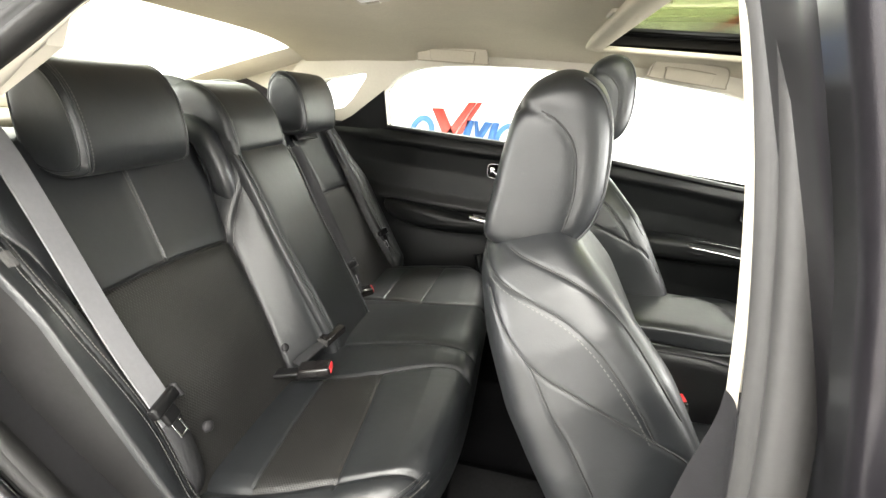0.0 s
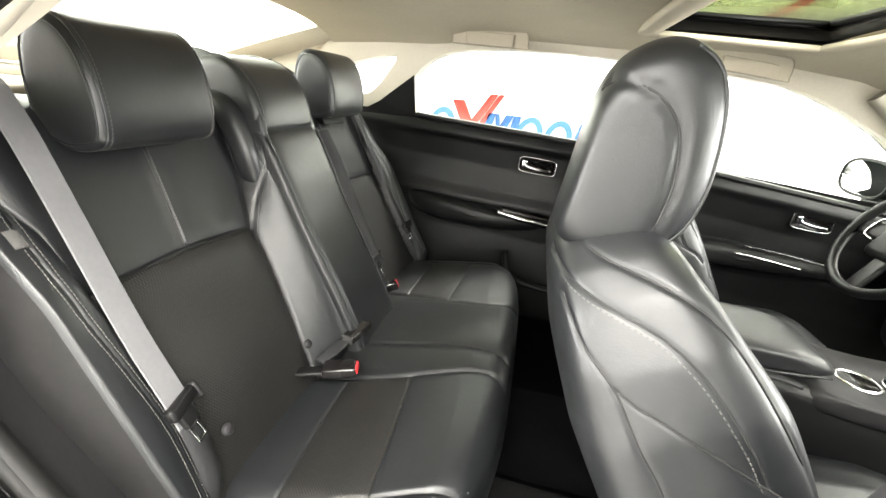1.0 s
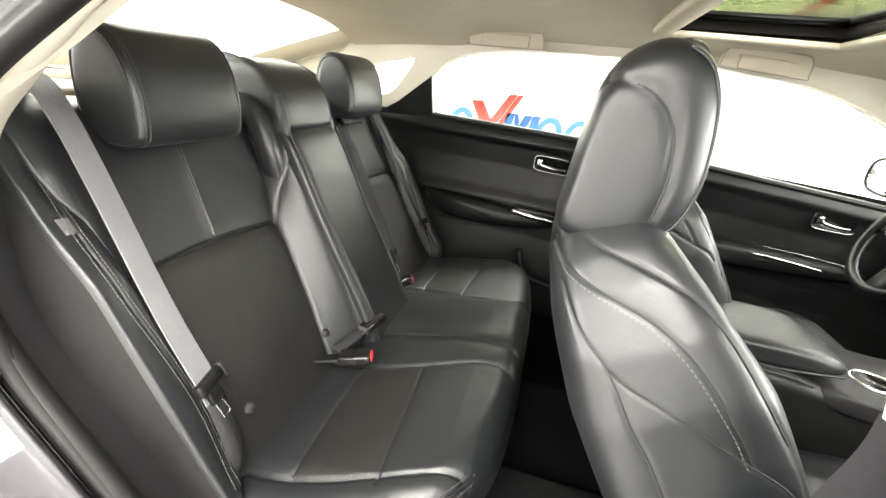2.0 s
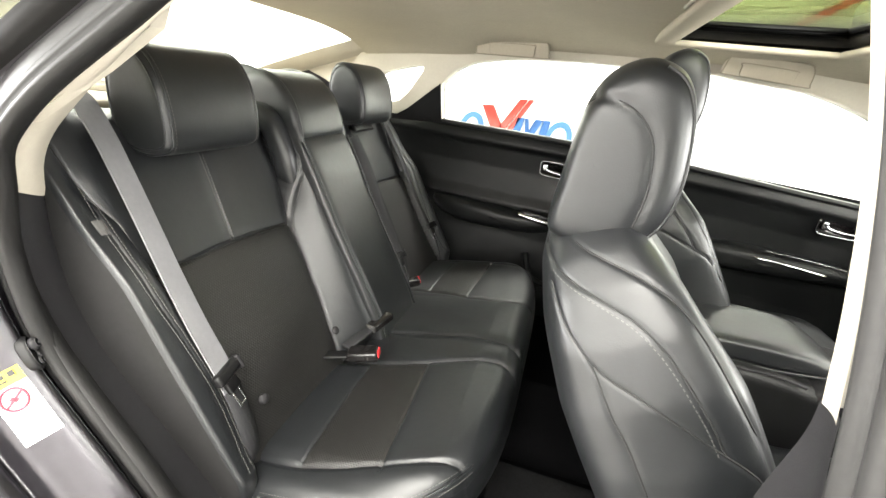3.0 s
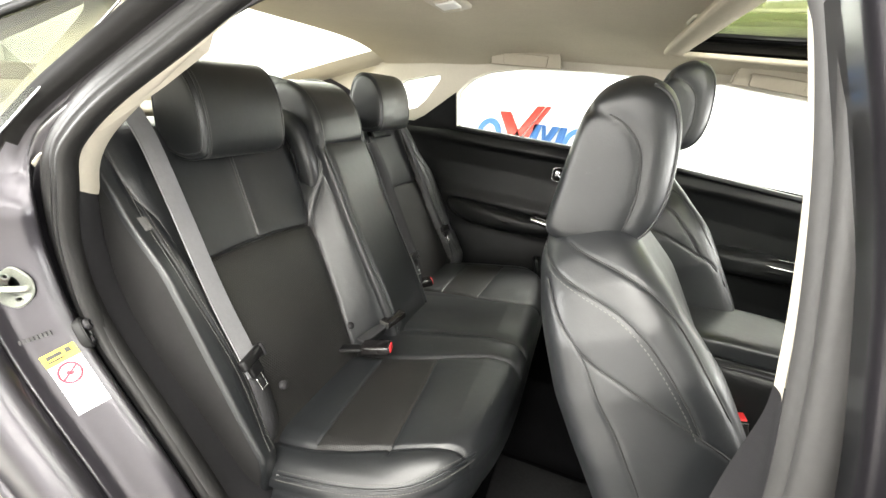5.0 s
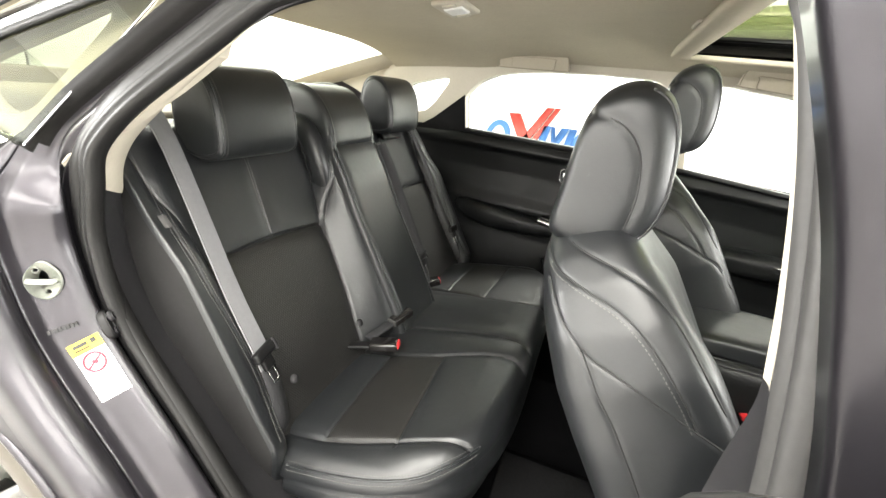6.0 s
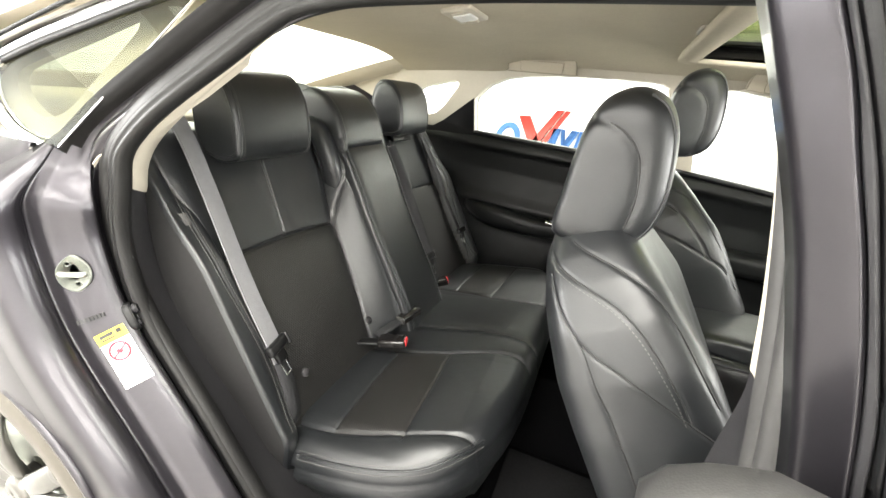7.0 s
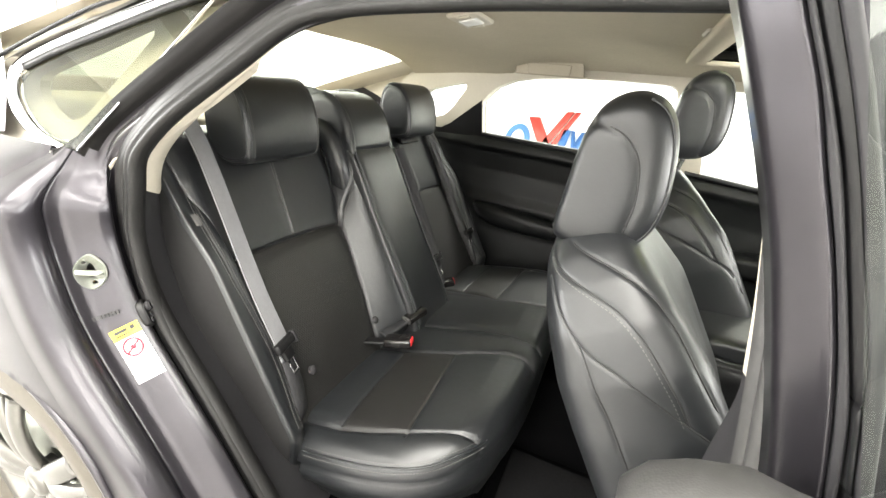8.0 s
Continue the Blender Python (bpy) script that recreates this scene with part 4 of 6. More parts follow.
for nm, x in (("front_bumper", 3.46), ("rear_bumper", -1.40)):
    Yb, Tb = np.meshgrid(np.linspace(-1, 1, 40), np.linspace(0, 1, 16), indexing="ij")
    zb = 0.20 + (top_line(x) - 0.20 + (0.06 if x > 0 else 0.02) * (1 - Yb ** 4)) * Tb
    xb = x + (1 if x > 0 else -1) * 0.10 * (1 - Yb ** 2) * np.sin(np.pi * (0.25 + 0.6 * Tb))
    Pb = np.stack([xb, Yb * side_y(np.full_like(zb, x), np.minimum(zb, top_line(x))), zb], -1)
    f_ = grid_faces(40, 16)
    part(nm, (Pb.reshape(-1, 3), f_ if x > 0 else [q[::-1] for q in f_]), PAINT, car, "dark grey metallic bumper")
side_frame("left_window_frame", 1, 0.828, PAINT, SHELL, [REAR_WIN, FRONT_WIN, QUART], 0.012, "dark grey metallic window frame")
RF = [(1.02, 0.95), (1.30, 0.925), (1.99, 0.86), (1.99, 1.06), (1.80, 1.24), (1.60, 1.32), (1.40, 1.345), (1.10, 1.36), (0.95, 1.36), (0.93, 1.30)]
RFW = [(1.08, 0.972), (1.05, 1.14), (1.02, 1.272), (1.03, 1.287), (1.086, 1.288), (1.176, 1.276), (1.377, 1.257), (1.48, 1.232), (1.575, 1.20), (1.723, 1.14), (1.86, 1.06), (1.93, 0.99), (1.92, 0.888), (1.68, 0.909), (1.293, 0.951)]
RFF = side_frame("right_front_window_frame", -1, 0.80, PAINT, RF, [RFW], 0.03, "dark grey metallic window frame")
v, q = sheet(RFW, [], lambda x, z, w: (x, -(lean(z, 0.812) + w), z), 0.004)
part("right_front_window", (v, q), GLASS, RFF, "clear window glass", smooth=False).visible_shadow = False
part("right_front_door_panel", block((1.55, -0.80, 0.55), (1.02, 0.05, 0.80), 0.02), VINYL, car, "black vinyl inner door panel")

# right quarter window and the trims inside the opening
QG = [(0.138, 1.284), (0.059, 1.262), (-0.059, 1.225), (-0.179, 1.187), (-0.262, 1.155), (-0.268, 1.140), (-0.250, 1.115), (-0.218, 1.090), (-0.152, 1.060), (-0.085, 1.046), (-0.062, 1.046), (-0.004, 1.112), (0.066, 1.189), (0.130, 1.262)]
QH = [(-0.033, 1.243), (-0.028, 1.232), (-0.037, 1.216), (-0.105, 1.135), (-0.146, 1.090), (-0.190, 1.073), (-0.237, 1.080), (-0.292, 1.105), (-0.311, 1.130), (-0.297, 1.150), (-0.155, 1.203), (-0.060, 1.240)]
f = lambda x, z, w: (x, -(lean(z, 0.803) + w), z)
v, q = sheet(QG, [], f, 0.004)
RIGHT = side_frame("right_pillar_trim", -1, 0.742, BEIGE, [(-0.46, 1.0), (-0.06, 1.0), (-0.035, 1.03), (0.05, 1.075), (0.14, 1.140), (0.20, 1.190), (0.20, 1.312), (-0.12, 1.305), (-0.46, 1.17)], [catmull(QH, 48, True)], 0.018, "beige rear pillar trim around the quarter window")
part("right_quarter_window", (v, q), TINTED_GLASS, RIGHT, "green tinted fixed quarter window glass", smooth=False).visible_shadow = False
on_quarter = lambda pts, w, n: catmull([f(a, b, w) for a, b in pts], n)
top_edge = [(0.150, 1.291), (0.059, 1.266), (-0.059, 1.229), (-0.179, 1.191), (-0.266, 1.158)]
part("quarter_window_seal", sweep(on_quarter(top_edge, 0.006, 60), [(-0.005, -0.004), (0.005, -0.004), (0.006, 0.003), (-0.004, 0.004)], (0, -1, 0)), PLASTIC, RIGHT, "dark quarter window seal")
part("rear_edge_strip", sweep(on_quarter([(-0.058, 1.046), (-0.001, 1.112), (0.069, 1.189), (0.152, 1.287)], 0.004, 40), [(-0.001, -0.003), (0.001, -0.003), (0.001, 0.001), (-0.001, 0.001)], (0, -1, 0)), CHROME, RIGHT, "thin bright edge strip")
mould = [f(a, b, w) for a, b, w in ((0.150, 1.306, 0.004), (0.059, 1.280, 0.004), (-0.059, 1.243, 0.004), (-0.179, 1.205, 0.004), (-0.262, 1.173, 0.004), (-0.292, 1.150, 0.004), (-0.287, 1.122, 0.004), (-0.258, 1.092, 0.004), (-0.205, 1.066, 0.004), (-0.150, 1.047, 0.002), (-0.115, 1.038, -0.012), (-0.09, 1.030, -0.04))]
part("window_moulding", sweep(catmull(mould, 110), [(-0.013, -0.010), (-0.012, 0.003), (-0.004, 0.008), (0.006, 0.007), (0.013, 0.0), (0.013, -0.010)], (0, -1, 0)), CHROME, RIGHT, "bright chrome quarter window moulding")
drip = catmull([(0.6, -0.70, 1.392), (0.3, -0.70, 1.365), (0.15, -0.695, 1.325), (0.033, -0.70, 1.288), (-0.08, -0.712, 1.262), (-0.215, -0.730, 1.215), (-0.32, -0.752, 1.170)], 60)
skin_low = [(0.150, -0.683, 1.318), (0.059, -0.690, 1.292), (-0.059, -0.702, 1.255), (-0.179, -0.722, 1.217), (-0.262, -0.738, 1.185), (-0.31, -0.752, 1.160)]
skin_top = [(0.160, -0.645, 1.338), (0.059, -0.645, 1.312), (-0.059, -0.650, 1.277), (-0.179, -0.660, 1.240), (-0.262, -0.672, 1.208), (-0.36, -0.690, 1.172)]
A_, B_ = catmull(skin_low, 50), catmull(skin_top, 50)
SK = np.stack([A_ + (B_ - A_) * k + np.array((0, -0.004, 0.006)) * math.sin(math.pi * k) for k in np.linspace(0, 1, 8)])
part("roof_side_skin", (SK.reshape(-1, 3), grid_faces(8, 50)), PAINT, car, "dark grey metallic roof side above the quarter window")
part("roof_moulding", sweep(drip, ring(0.0035, 8), (0, 0, 1)), PLASTIC, car, "thin dark roof moulding")


def ribbon(name, a, b, mat, label, n=50, bulge=0.006, flip=False):
    """A trim strip between two edge lines, slightly crowned."""
    A_, B_ = catmull(a, n), catmull(b, n)
    t = np.linspace(0, 1, 12)
    P = np.stack([A_ + (B_ - A_) * k for k in t])
    N = normals(P)
    P = P + N * (bulge * np.sin(np.pi * t))[:, None, None] * (-1 if flip else 1)
    f_ = grid_faces(12, n)
    return part(name, (P.reshape(-1, 3), [q[::-1] for q in f_] if flip else f_), mat, car, label)


ribbon("rear_pillar_edge_trim", [(0.60, -0.682, 1.292), (0.46, -0.682, 1.286), (0.37, -0.688, 1.275), (0.308, -0.696, 1.250), (0.205, -0.716, 1.182), (0.085, -0.730, 1.104), (0.020, -0.735, 1.046), (-0.004, -0.736, 0.985)],
       [(0.60, -0.66, 1.299), (0.46, -0.66, 1.294), (0.37, -0.672, 1.281), (0.306, -0.690, 1.245), (0.207, -0.690, 1.184), (0.044, -0.670, 1.087), (-0.007, -0.670, 1.045), (-0.036, -0.670, 1.005), (-0.047, -0.670, 0.965), (-0.055, -0.668, 0.955)], BEIGE, "beige rear pillar edge trim", flip=True)
ribbon("rear_pillar_lower_trim", [(-0.004, -0.736, 0.984), (-0.018, -0.737, 0.93), (-0.020, -0.738, 0.87), (-0.006, -0.74, 0.80), (0.034, -0.74, 0.70), (0.142, -0.74, 0.56), (0.246, -0.74, 0.42), (0.33, -0.74, 0.32)],
       [(-0.066, -0.664, 0.958), (-0.086, -0.65, 0.90), (-0.080, -0.64, 0.82), (-0.05, -0.63, 0.74), (0.015, -0.61, 0.63), (0.12, -0.59, 0.48), (0.21, -0.57, 0.36), (0.28, -0.56, 0.28)], TRIM_GREY, "charcoal plastic lower pillar trim", flip=True)
for s in (-1, 1):
    ribbon("rear_pillar_skin", [(-0.30, s * 0.775, 1.045), (-0.7, s * 0.79, 1.035), (-1.12, s * 0.80, 1.03)], [(-0.33, s * 0.735, 1.225), (-0.75, s * 0.70, 1.15), (-1.12, s * 0.66, 1.05)], PAINT, "dark grey metallic rear pillar", flip=s < 0)
ribbon("rear_pillar_lower_panel", [(-0.30, -0.72, 1.00), (-0.7, -0.72, 1.00), (-1.12, -0.72, 1.0)], [(-0.46, -lean(1.19, 0.735), 1.19), (-0.75, -lean(1.12, 0.735), 1.12), (-1.12, -0.72, 1.015)], BEIGE, "beige rear pillar trim")
ribbon("rear_pillar_lower_panel", [(-0.20, lean(1.285, 0.80), 1.285), (-0.45, lean(1.21, 0.80), 1.21), (-0.7, lean(1.135, 0.80), 1.135), (-1.12, 0.80, 1.015)], [(-0.36, 0.79, 1.0), (-0.5, 0.79, 1.0), (-0.7, 0.79, 1.0), (-1.12, 0.79, 1.0)], BEIGE, "beige rear pillar trim")
# right centre pillar: beige upper trim, charcoal lower trim
ribbon("centre_pillar_upper_trim", [(0.826, -0.672, 1.285), (0.832, -0.678, 1.262), (0.862, -0.699, 1.15), (0.884, -0.712, 1.04), (0.897, -0.720, 0.955)], [(0.85, -0.62, 1.30), (0.86, -0.625, 1.27), (0.92, -0.65, 1.15), (0.96, -0.66, 1.04), (0.99, -0.665, 0.93)], BEIGE, "beige centre pillar upper trim", bulge=0.006, flip=True)
ribbon("centre_pillar_edge", [(0.829, -0.698, 1.285), (0.836, -0.700, 1.262), (0.862, -0.718, 1.15), (0.883, -0.733, 1.04), (0.894, -0.746, 0.955)], [(0.826, -0.671, 1.285), (0.832, -0.677, 1.262), (0.862, -0.698, 1.15), (0.884, -0.711, 1.04), (0.897, -0.719, 0.955)], BEIGE, "", bulge=0.002, flip=True)
ribbon("centre_pillar_lower_trim", [(0.894, -0.748, 0.953), (0.904, -0.752, 0.90), (0.925, -0.76, 0.80), (0.95, -0.765, 0.6), (0.96, -0.765, 0.30)], [(0.900, -0.712, 0.955), (0.905, -0.705, 0.91), (0.905, -0.685, 0.80), (0.905, -0.67, 0.6), (0.92, -0.66, 0.3)], TRIM_GREY, "charcoal centre pillar lower trim", bulge=0.006, flip=True)
part("centre_pillar", sweep(catmull([(0.90, -0.77, 1.29), (0.95, -0.80, 1.14), (0.995, -0.815, 1.0), (1.03, -0.825, 0.83), (1.045, -0.83, 0.6), (1.04, -0.83, 0.3)], 40), [(-0.06, -0.05), (-0.055, 0.03), (-0.04, 0.05), (0.06, 0.05), (0.08, 0.03), (0.08, -0.05)], (0, -1, 0)), PAINT, car, "dark grey metallic centre pillar")
part("door_sill", block((0.62, -0.80, 0.24), (1.0, 0.20, 0.10), 0.03), PAINT, car, "dark grey metallic door sill")
part("sill_trim", block((0.62, -0.70, 0.27), (0.74, 0.07, 0.05), 0.02), TRIM_GREY, car)

# the open rear door, swung square to the body
odoor = part("open_rear_door", sweep(catmull([(0.93, -0.90, 0.62), (0.93, -1.1, 0.62), (0.93, -1.4, 0.62), (0.93, -1.78, 0.62)], 30), [(-0.02, -0.36), (0.06, -0.36), (0.10, -0.1), (0.09, 0.20), (0.05, 0.29), (-0.02, 0.29)], (0, 0, 1)), PAINT, car, "open rear door with dark grey metallic shell")


def edge_strip(name, a, b, mat, parent, label="", depth=(0.0, 0.02, 0.0), bulge=0.0015, n=60):
    """A solid strip between two edge lines, its face slightly crowned, its back set off by depth."""
    A_, B_ = catmull(a, n), catmull(b, n)
    back_ = np.array(depth)
    t = np.linspace(0, 1, 10)
    nn = np.cross(B_ - A_, np.gradient(A_, axis=0))
    nn /= np.linalg.norm(nn, axis=1)[:, None]
    nn *= np.where((nn @ back_) > 0, -1, 1)[:, None]
    rows_ = [A_ + back_] + [A_ + (B_ - A_) * k + nn * bulge * (1 - (2 * k - 1) ** 6) for k in t] + [B_ + back_]
    v_ = np.stack(rows_, 1)
    f_ = grid_faces(n, 12, False, True)
    return part(name, (v_.reshape(-1, 3), f_ + [tuple(range(12))[::-1], tuple(range((n - 1) * 12, n * 12))]), mat, parent, label)


SASH_L = [(0.748, -0.888, 1.305), (0.777, -0.890, 1.241), (0.793, -0.890, 1.207), (0.811, -0.890, 1.166), (0.828, -0.890, 1.123), (0.840, -0.890, 1.087), (0.851, -0.890, 1.052), (0.866, -0.890, 1.001), (0.880, -0.890, 0.94), (0.892, -0.890, 0.86)]
SASH_R = [(0.769, -0.9095, 1.305), (0.8005, -0.9115, 1.2377), (0.8151, -0.9115, 1.2085), (0.8298, -0.9115, 1.1714), (0.8454, -0.9115, 1.1343), (0.8571, -0.9115, 1.1031), (0.8678, -0.9115, 1.0719), (0.8805, -0.9115, 1.028), (0.8961, -0.9115, 0.9607), (0.9078, -0.9115, 0.8778)]
edge_strip("front_sash", SASH_L, SASH_R, PAINT, odoor, "dark grey metallic window sash")
RUB_R = [(0.7715, -0.9165, 1.303), (0.799, -0.9165, 1.245), (0.8176, -0.9165, 1.2077), (0.8339, -0.9165, 1.1723), (0.8481, -0.9165, 1.1359), (0.8707, -0.9165, 1.075), (0.8845, -0.9165, 1.0328), (0.8992, -0.9165, 0.964)]
edge_strip("sash_rubber", [(x + 0.001, y - 0.001, z) for x, y, z in SASH_R[:-1]], RUB_R, TRIM_GREY, odoor, "grey rubber window seal")
CHAN_R = [(0.776, -0.923, 1.305), (0.804, -0.925, 1.243), (0.821, -0.925, 1.208), (0.836, -0.925, 1.174), (0.850, -0.925, 1.139), (0.872, -0.925, 1.081), (0.893, -0.925, 1.005), (0.905, -0.925, 0.96)]
RUB_R.append((0.914, -0.9165, 0.86))
CHAN_R.append((0.918, -0.925, 0.86))
edge_strip("glass_channel", [(x + 0.002, y - 0.001, z) for x, y, z in RUB_R], CHAN_R, PLASTIC, odoor, "black glass run channel", bulge=-0.002)
edge_strip("channel_lip", [(x + 0.001, y - 0.001, z) for x, y, z in CHAN_R], [(x + 0.006, y - 0.006, z + 0.001) for x, y, z in CHAN_R], TRIM_GREY, odoor)
v, q = sheet([(-0.97, 0.98), (-1.70, 1.0), (-1.45, 1.25), (-1.0, 1.29)], [], lambda y, z, w: (0.90 - 0.38 * (z - 0.95) + w, y, z), 0.004)
part("door_glass", (v, q), GLASS, odoor, "clear door glass", smooth=False).visible_shadow = False
P = pillow(catmull([(0.782, 0.960), (0.788, 0.998), (0.812, 1.018), (0.86, 1.022), (0.89, 0.96), (0.90, 0.40), (0.86, 0.35), (0.845, 0.6), (0.825, 0.80)], 60, True), -1.345, 0.437, 14, 60)
P[..., 2] -= 0.14 * ease((-0.955 - P[..., 1]) / 0.13) * ease((P[..., 2] - 0.70) / 0.2)
# a paler charcoal than the near-black VINYL of the closed doors
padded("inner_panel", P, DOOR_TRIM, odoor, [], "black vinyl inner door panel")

# ---- rear seat ----
rear_seat = thing("rear_bench_seat", (0.35, 0, 0.25), "black leather rear bench seat with perforated inserts and grey stitching", "car seat")

BACK_XZ = catmull([(0.235, 0.37), (0.207, 0.42), (0.146, 0.526), (0.0, 0.80), (-0.09, 0.97), (-0.122, 1.03), (-0.15, 1.058), (-0.19, 1.068), (-0.24, 1.05), (-0.27, 0.97)], 400)
BACK_S = np.concatenate([[0], np.cumsum(np.linalg.norm(np.diff(BACK_XZ, axis=0), axis=1))])
FRONT_K = int(np.argmax(BACK_XZ[:, 1]))


def s_of(z):
    return np.interp(z, BACK_XZ[:FRONT_K, 1], BACK_S[:FRONT_K])


def on_back(line):
    """(distance from the middle, height) pairs to (y, length along the backrest)."""
    q = catmull(line, 60)
    return np.stack([q[:, 0], s_of(q[:, 1])], 1)


IN_SEAM = on_back([(0.125, 1.06), (0.130, 1.0), (0.138, 0.935), (0.16, 0.858), (0.176, 0.797), (0.183, 0.741), (0.193, 0.671), (0.206, 0.592), (0.22, 0.531), (0.236, 0.44)])
OUT_SEAM = on_back([(0.612, 1.055), (0.61, 0.995), (0.606, 0.955), (0.598, 0.925), (0.580, 0.885), (0.576, 0.815), (0.573, 0.72), (0.570, 0.646), (0.578, 0.54), (0.595, 0.43)])
SIDE_SEAM = on_back([(0.604, 0.95), (0.613, 0.871), (0.616, 0.784), (0.605, 0.687), (0.598, 0.60), (0.604, 0.53), (0.618, 0.45)])
MID_SEAM = on_back([(0.334, 1.0), (0.345, 0.917), (0.363, 0.802)])
ACROSS = on_back([(0.183, 0.789), (0.25, 0.795), (0.363, 0.801), (0.50, 0.797), (0.585, 0.792)])
DIAG = on_back([(0.108, 0.93), (0.135, 0.871), (0.165, 0.812), (0.186, 0.755)])

ys = np.linspace(-0.685, 0.685, 640)
Y, SS = np.meshgrid(ys, BACK_S, indexing="ij")
A = np.abs(Y)
a_in = np.interp(SS, IN_SEAM[::-1, 1], IN_SEAM[::-1, 0])
a_out = np.interp(SS, OUT_SEAM[::-1, 1], OUT_SEAM[::-1, 0])
H = np.zeros_like(Y)
k_in = np.clip((a_in - A) / np.maximum(a_in - 0.120, 0.02), 0, 1.5)
up = ease((SS - 0.02) / 0.12) * ease((BACK_S[-1] - SS) / 0.10)
H += 0.068 * (0.45 * np.sin(np.clip(k_in, 0, 1) * np.pi / 2) + 0.55 * ease(k_in)) * (k_in > 0) * up
H += 0.030 * np.sin(np.clip(k_in, 0, 1) * np.pi / 2) * ease((SS - s_of(0.86)) / 0.16) * ease((BACK_S[-1] - SS) / 0.10)
H -= 0.05 * ease((0.105 - A) / 0.04) * up
k_out = np.clip((A - a_out) / (0.652 - a_out), 0, 1.2)
H += 0.052 * np.sin(np.clip(k_out, 0, 1) ** 0.42 * np.pi / 2) * (A > a_out) * ease((SS - 0.0) / 0.10) * ease((BACK_S[-1] - 0.16 - SS) / 0.2) * (1 - 0.55 * ease((SS - s_of(0.78)) / 0.16))
H -= 0.11 * ease((A - 0.643) / 0.042)
H += 0.012 * np.exp(-((SS - 0.22) / 0.12) ** 2) * np.cos(np.clip((A - 0.38) / 0.22, -1, 1) * np.pi / 2)
H -= 0.010 * np.cos(np.clip((A - 0.37) / 0.2, -1, 1) * np.pi / 2) * ease((SS - 0.4) / 0.15)
flat2 = np.stack([A.ravel(), SS.ravel()], 1)
seam_d = {}
for key, ln, dp, wd in (("in", IN_SEAM, 0.008, 0.004), ("out", OUT_SEAM, 0.005, 0.0035), ("side", SIDE_SEAM, 0.003, 0.003), ("mid", MID_SEAM, 0.004, 0.0026), ("across", ACROSS, 0.007, 0.003), ("diag", DIAG, 0.0045, 0.0026)):
    d = near(flat2, ln[::4]).reshape(Y.shape)
    seam_d[key] = d
    H += crease(d, dp, wd, 0.004, 0.018)
base = np.stack([np.tile(BACK_XZ[:, 0], (640, 1)), Y, np.tile(BACK_XZ[:, 1], (640, 1))], -1)
BACK_P = base + normals(base) * H[..., None]
BACK_N = normals(BACK_P)
zone = np.zeros(Y.shape, int)
s_across = s_of(0.797)
inside = (A > a_in) & (A < a_out)
zone[inside & (SS > s_across)] = 1
zone[inside & (SS <= s_across)] = 2
zone[A >= a_out] = 3
a_side = np.interp(SS, SIDE_SEAM[::-1, 1], SIDE_SEAM[::-1, 0])
zone[(A >= a_side) & (A >= a_out) & (SS < SIDE_SEAM[0, 1])] = 4
zone[(Y > 0) & (zone > 0)] += 4
zone[(zone == 0) & (Y > 0)] = 9
outer = (A >= 0.651) & (SS < s_of(0.99))
zone[outer & (Y < 0)] = 10
zone[outer & (Y > 0)] = 11
panels(BACK_P, zone, {0: ("inner_bolster", LEATHER, ""), 9: ("inner_bolster", LEATHER, ""), 1: ("upper_back_panel", LEATHER, ""), 5: ("upper_back_panel", LEATHER, ""),
                      2: ("lower_back_insert", LEATHER_PERF, "perforated black leather insert"), 6: ("lower_back_insert", LEATHER_PERF, "perforated black leather insert"),
                      3: ("side_bolster", LEATHER, ""), 7: ("side_bolster", LEATHER, ""), 4: ("side_wing", LEATHER, ""), 8: ("side_wing", LEATHER, ""),
                      10: ("side_panel", SIDE_VINYL, "matte charcoal side panel"), 11: ("side_panel", SIDE_VINYL, "matte charcoal side panel")}, rear_seat)
back_uv = np.stack([Y, SS], -1)
for sgn in (-1, 1):
    for nm, ln, shifts in (("side_stitching", SIDE_SEAM, (-0.0075, 0.0075)), ("middle_stitching", MID_SEAM, (-0.004, 0.004)), ("bolster_stitching", DIAG, (-0.004, 0.004))):
        tl = np.gradient(ln, axis=0)
        tl /= np.linalg.norm(tl, axis=1)[:, None]
        for h in shifts:
            l2 = ln + np.stack([tl[:, 1], -tl[:, 0]], 1) * h
            pts, nn = laid(np.stack([sgn * l2[:, 0], l2[:, 1]], 1), back_uv, BACK_P, BACK_N)
            part(nm, stitches(pts, nn, size=(0.0042, 0.0013, 0.0010), lift=0.0005), THREAD, rear_seat, "grey thread stitching", smooth=False)

# fold-down centre armrest and the centre head restraint
ARM_LINE = [(0.232, 0.42), (0.215, 0.47), (0.165, 0.575), (0.108, 0.68), (0.05, 0.79), (0.012, 0.87), (-0.028, 0.950), (-0.050, 0.994)]


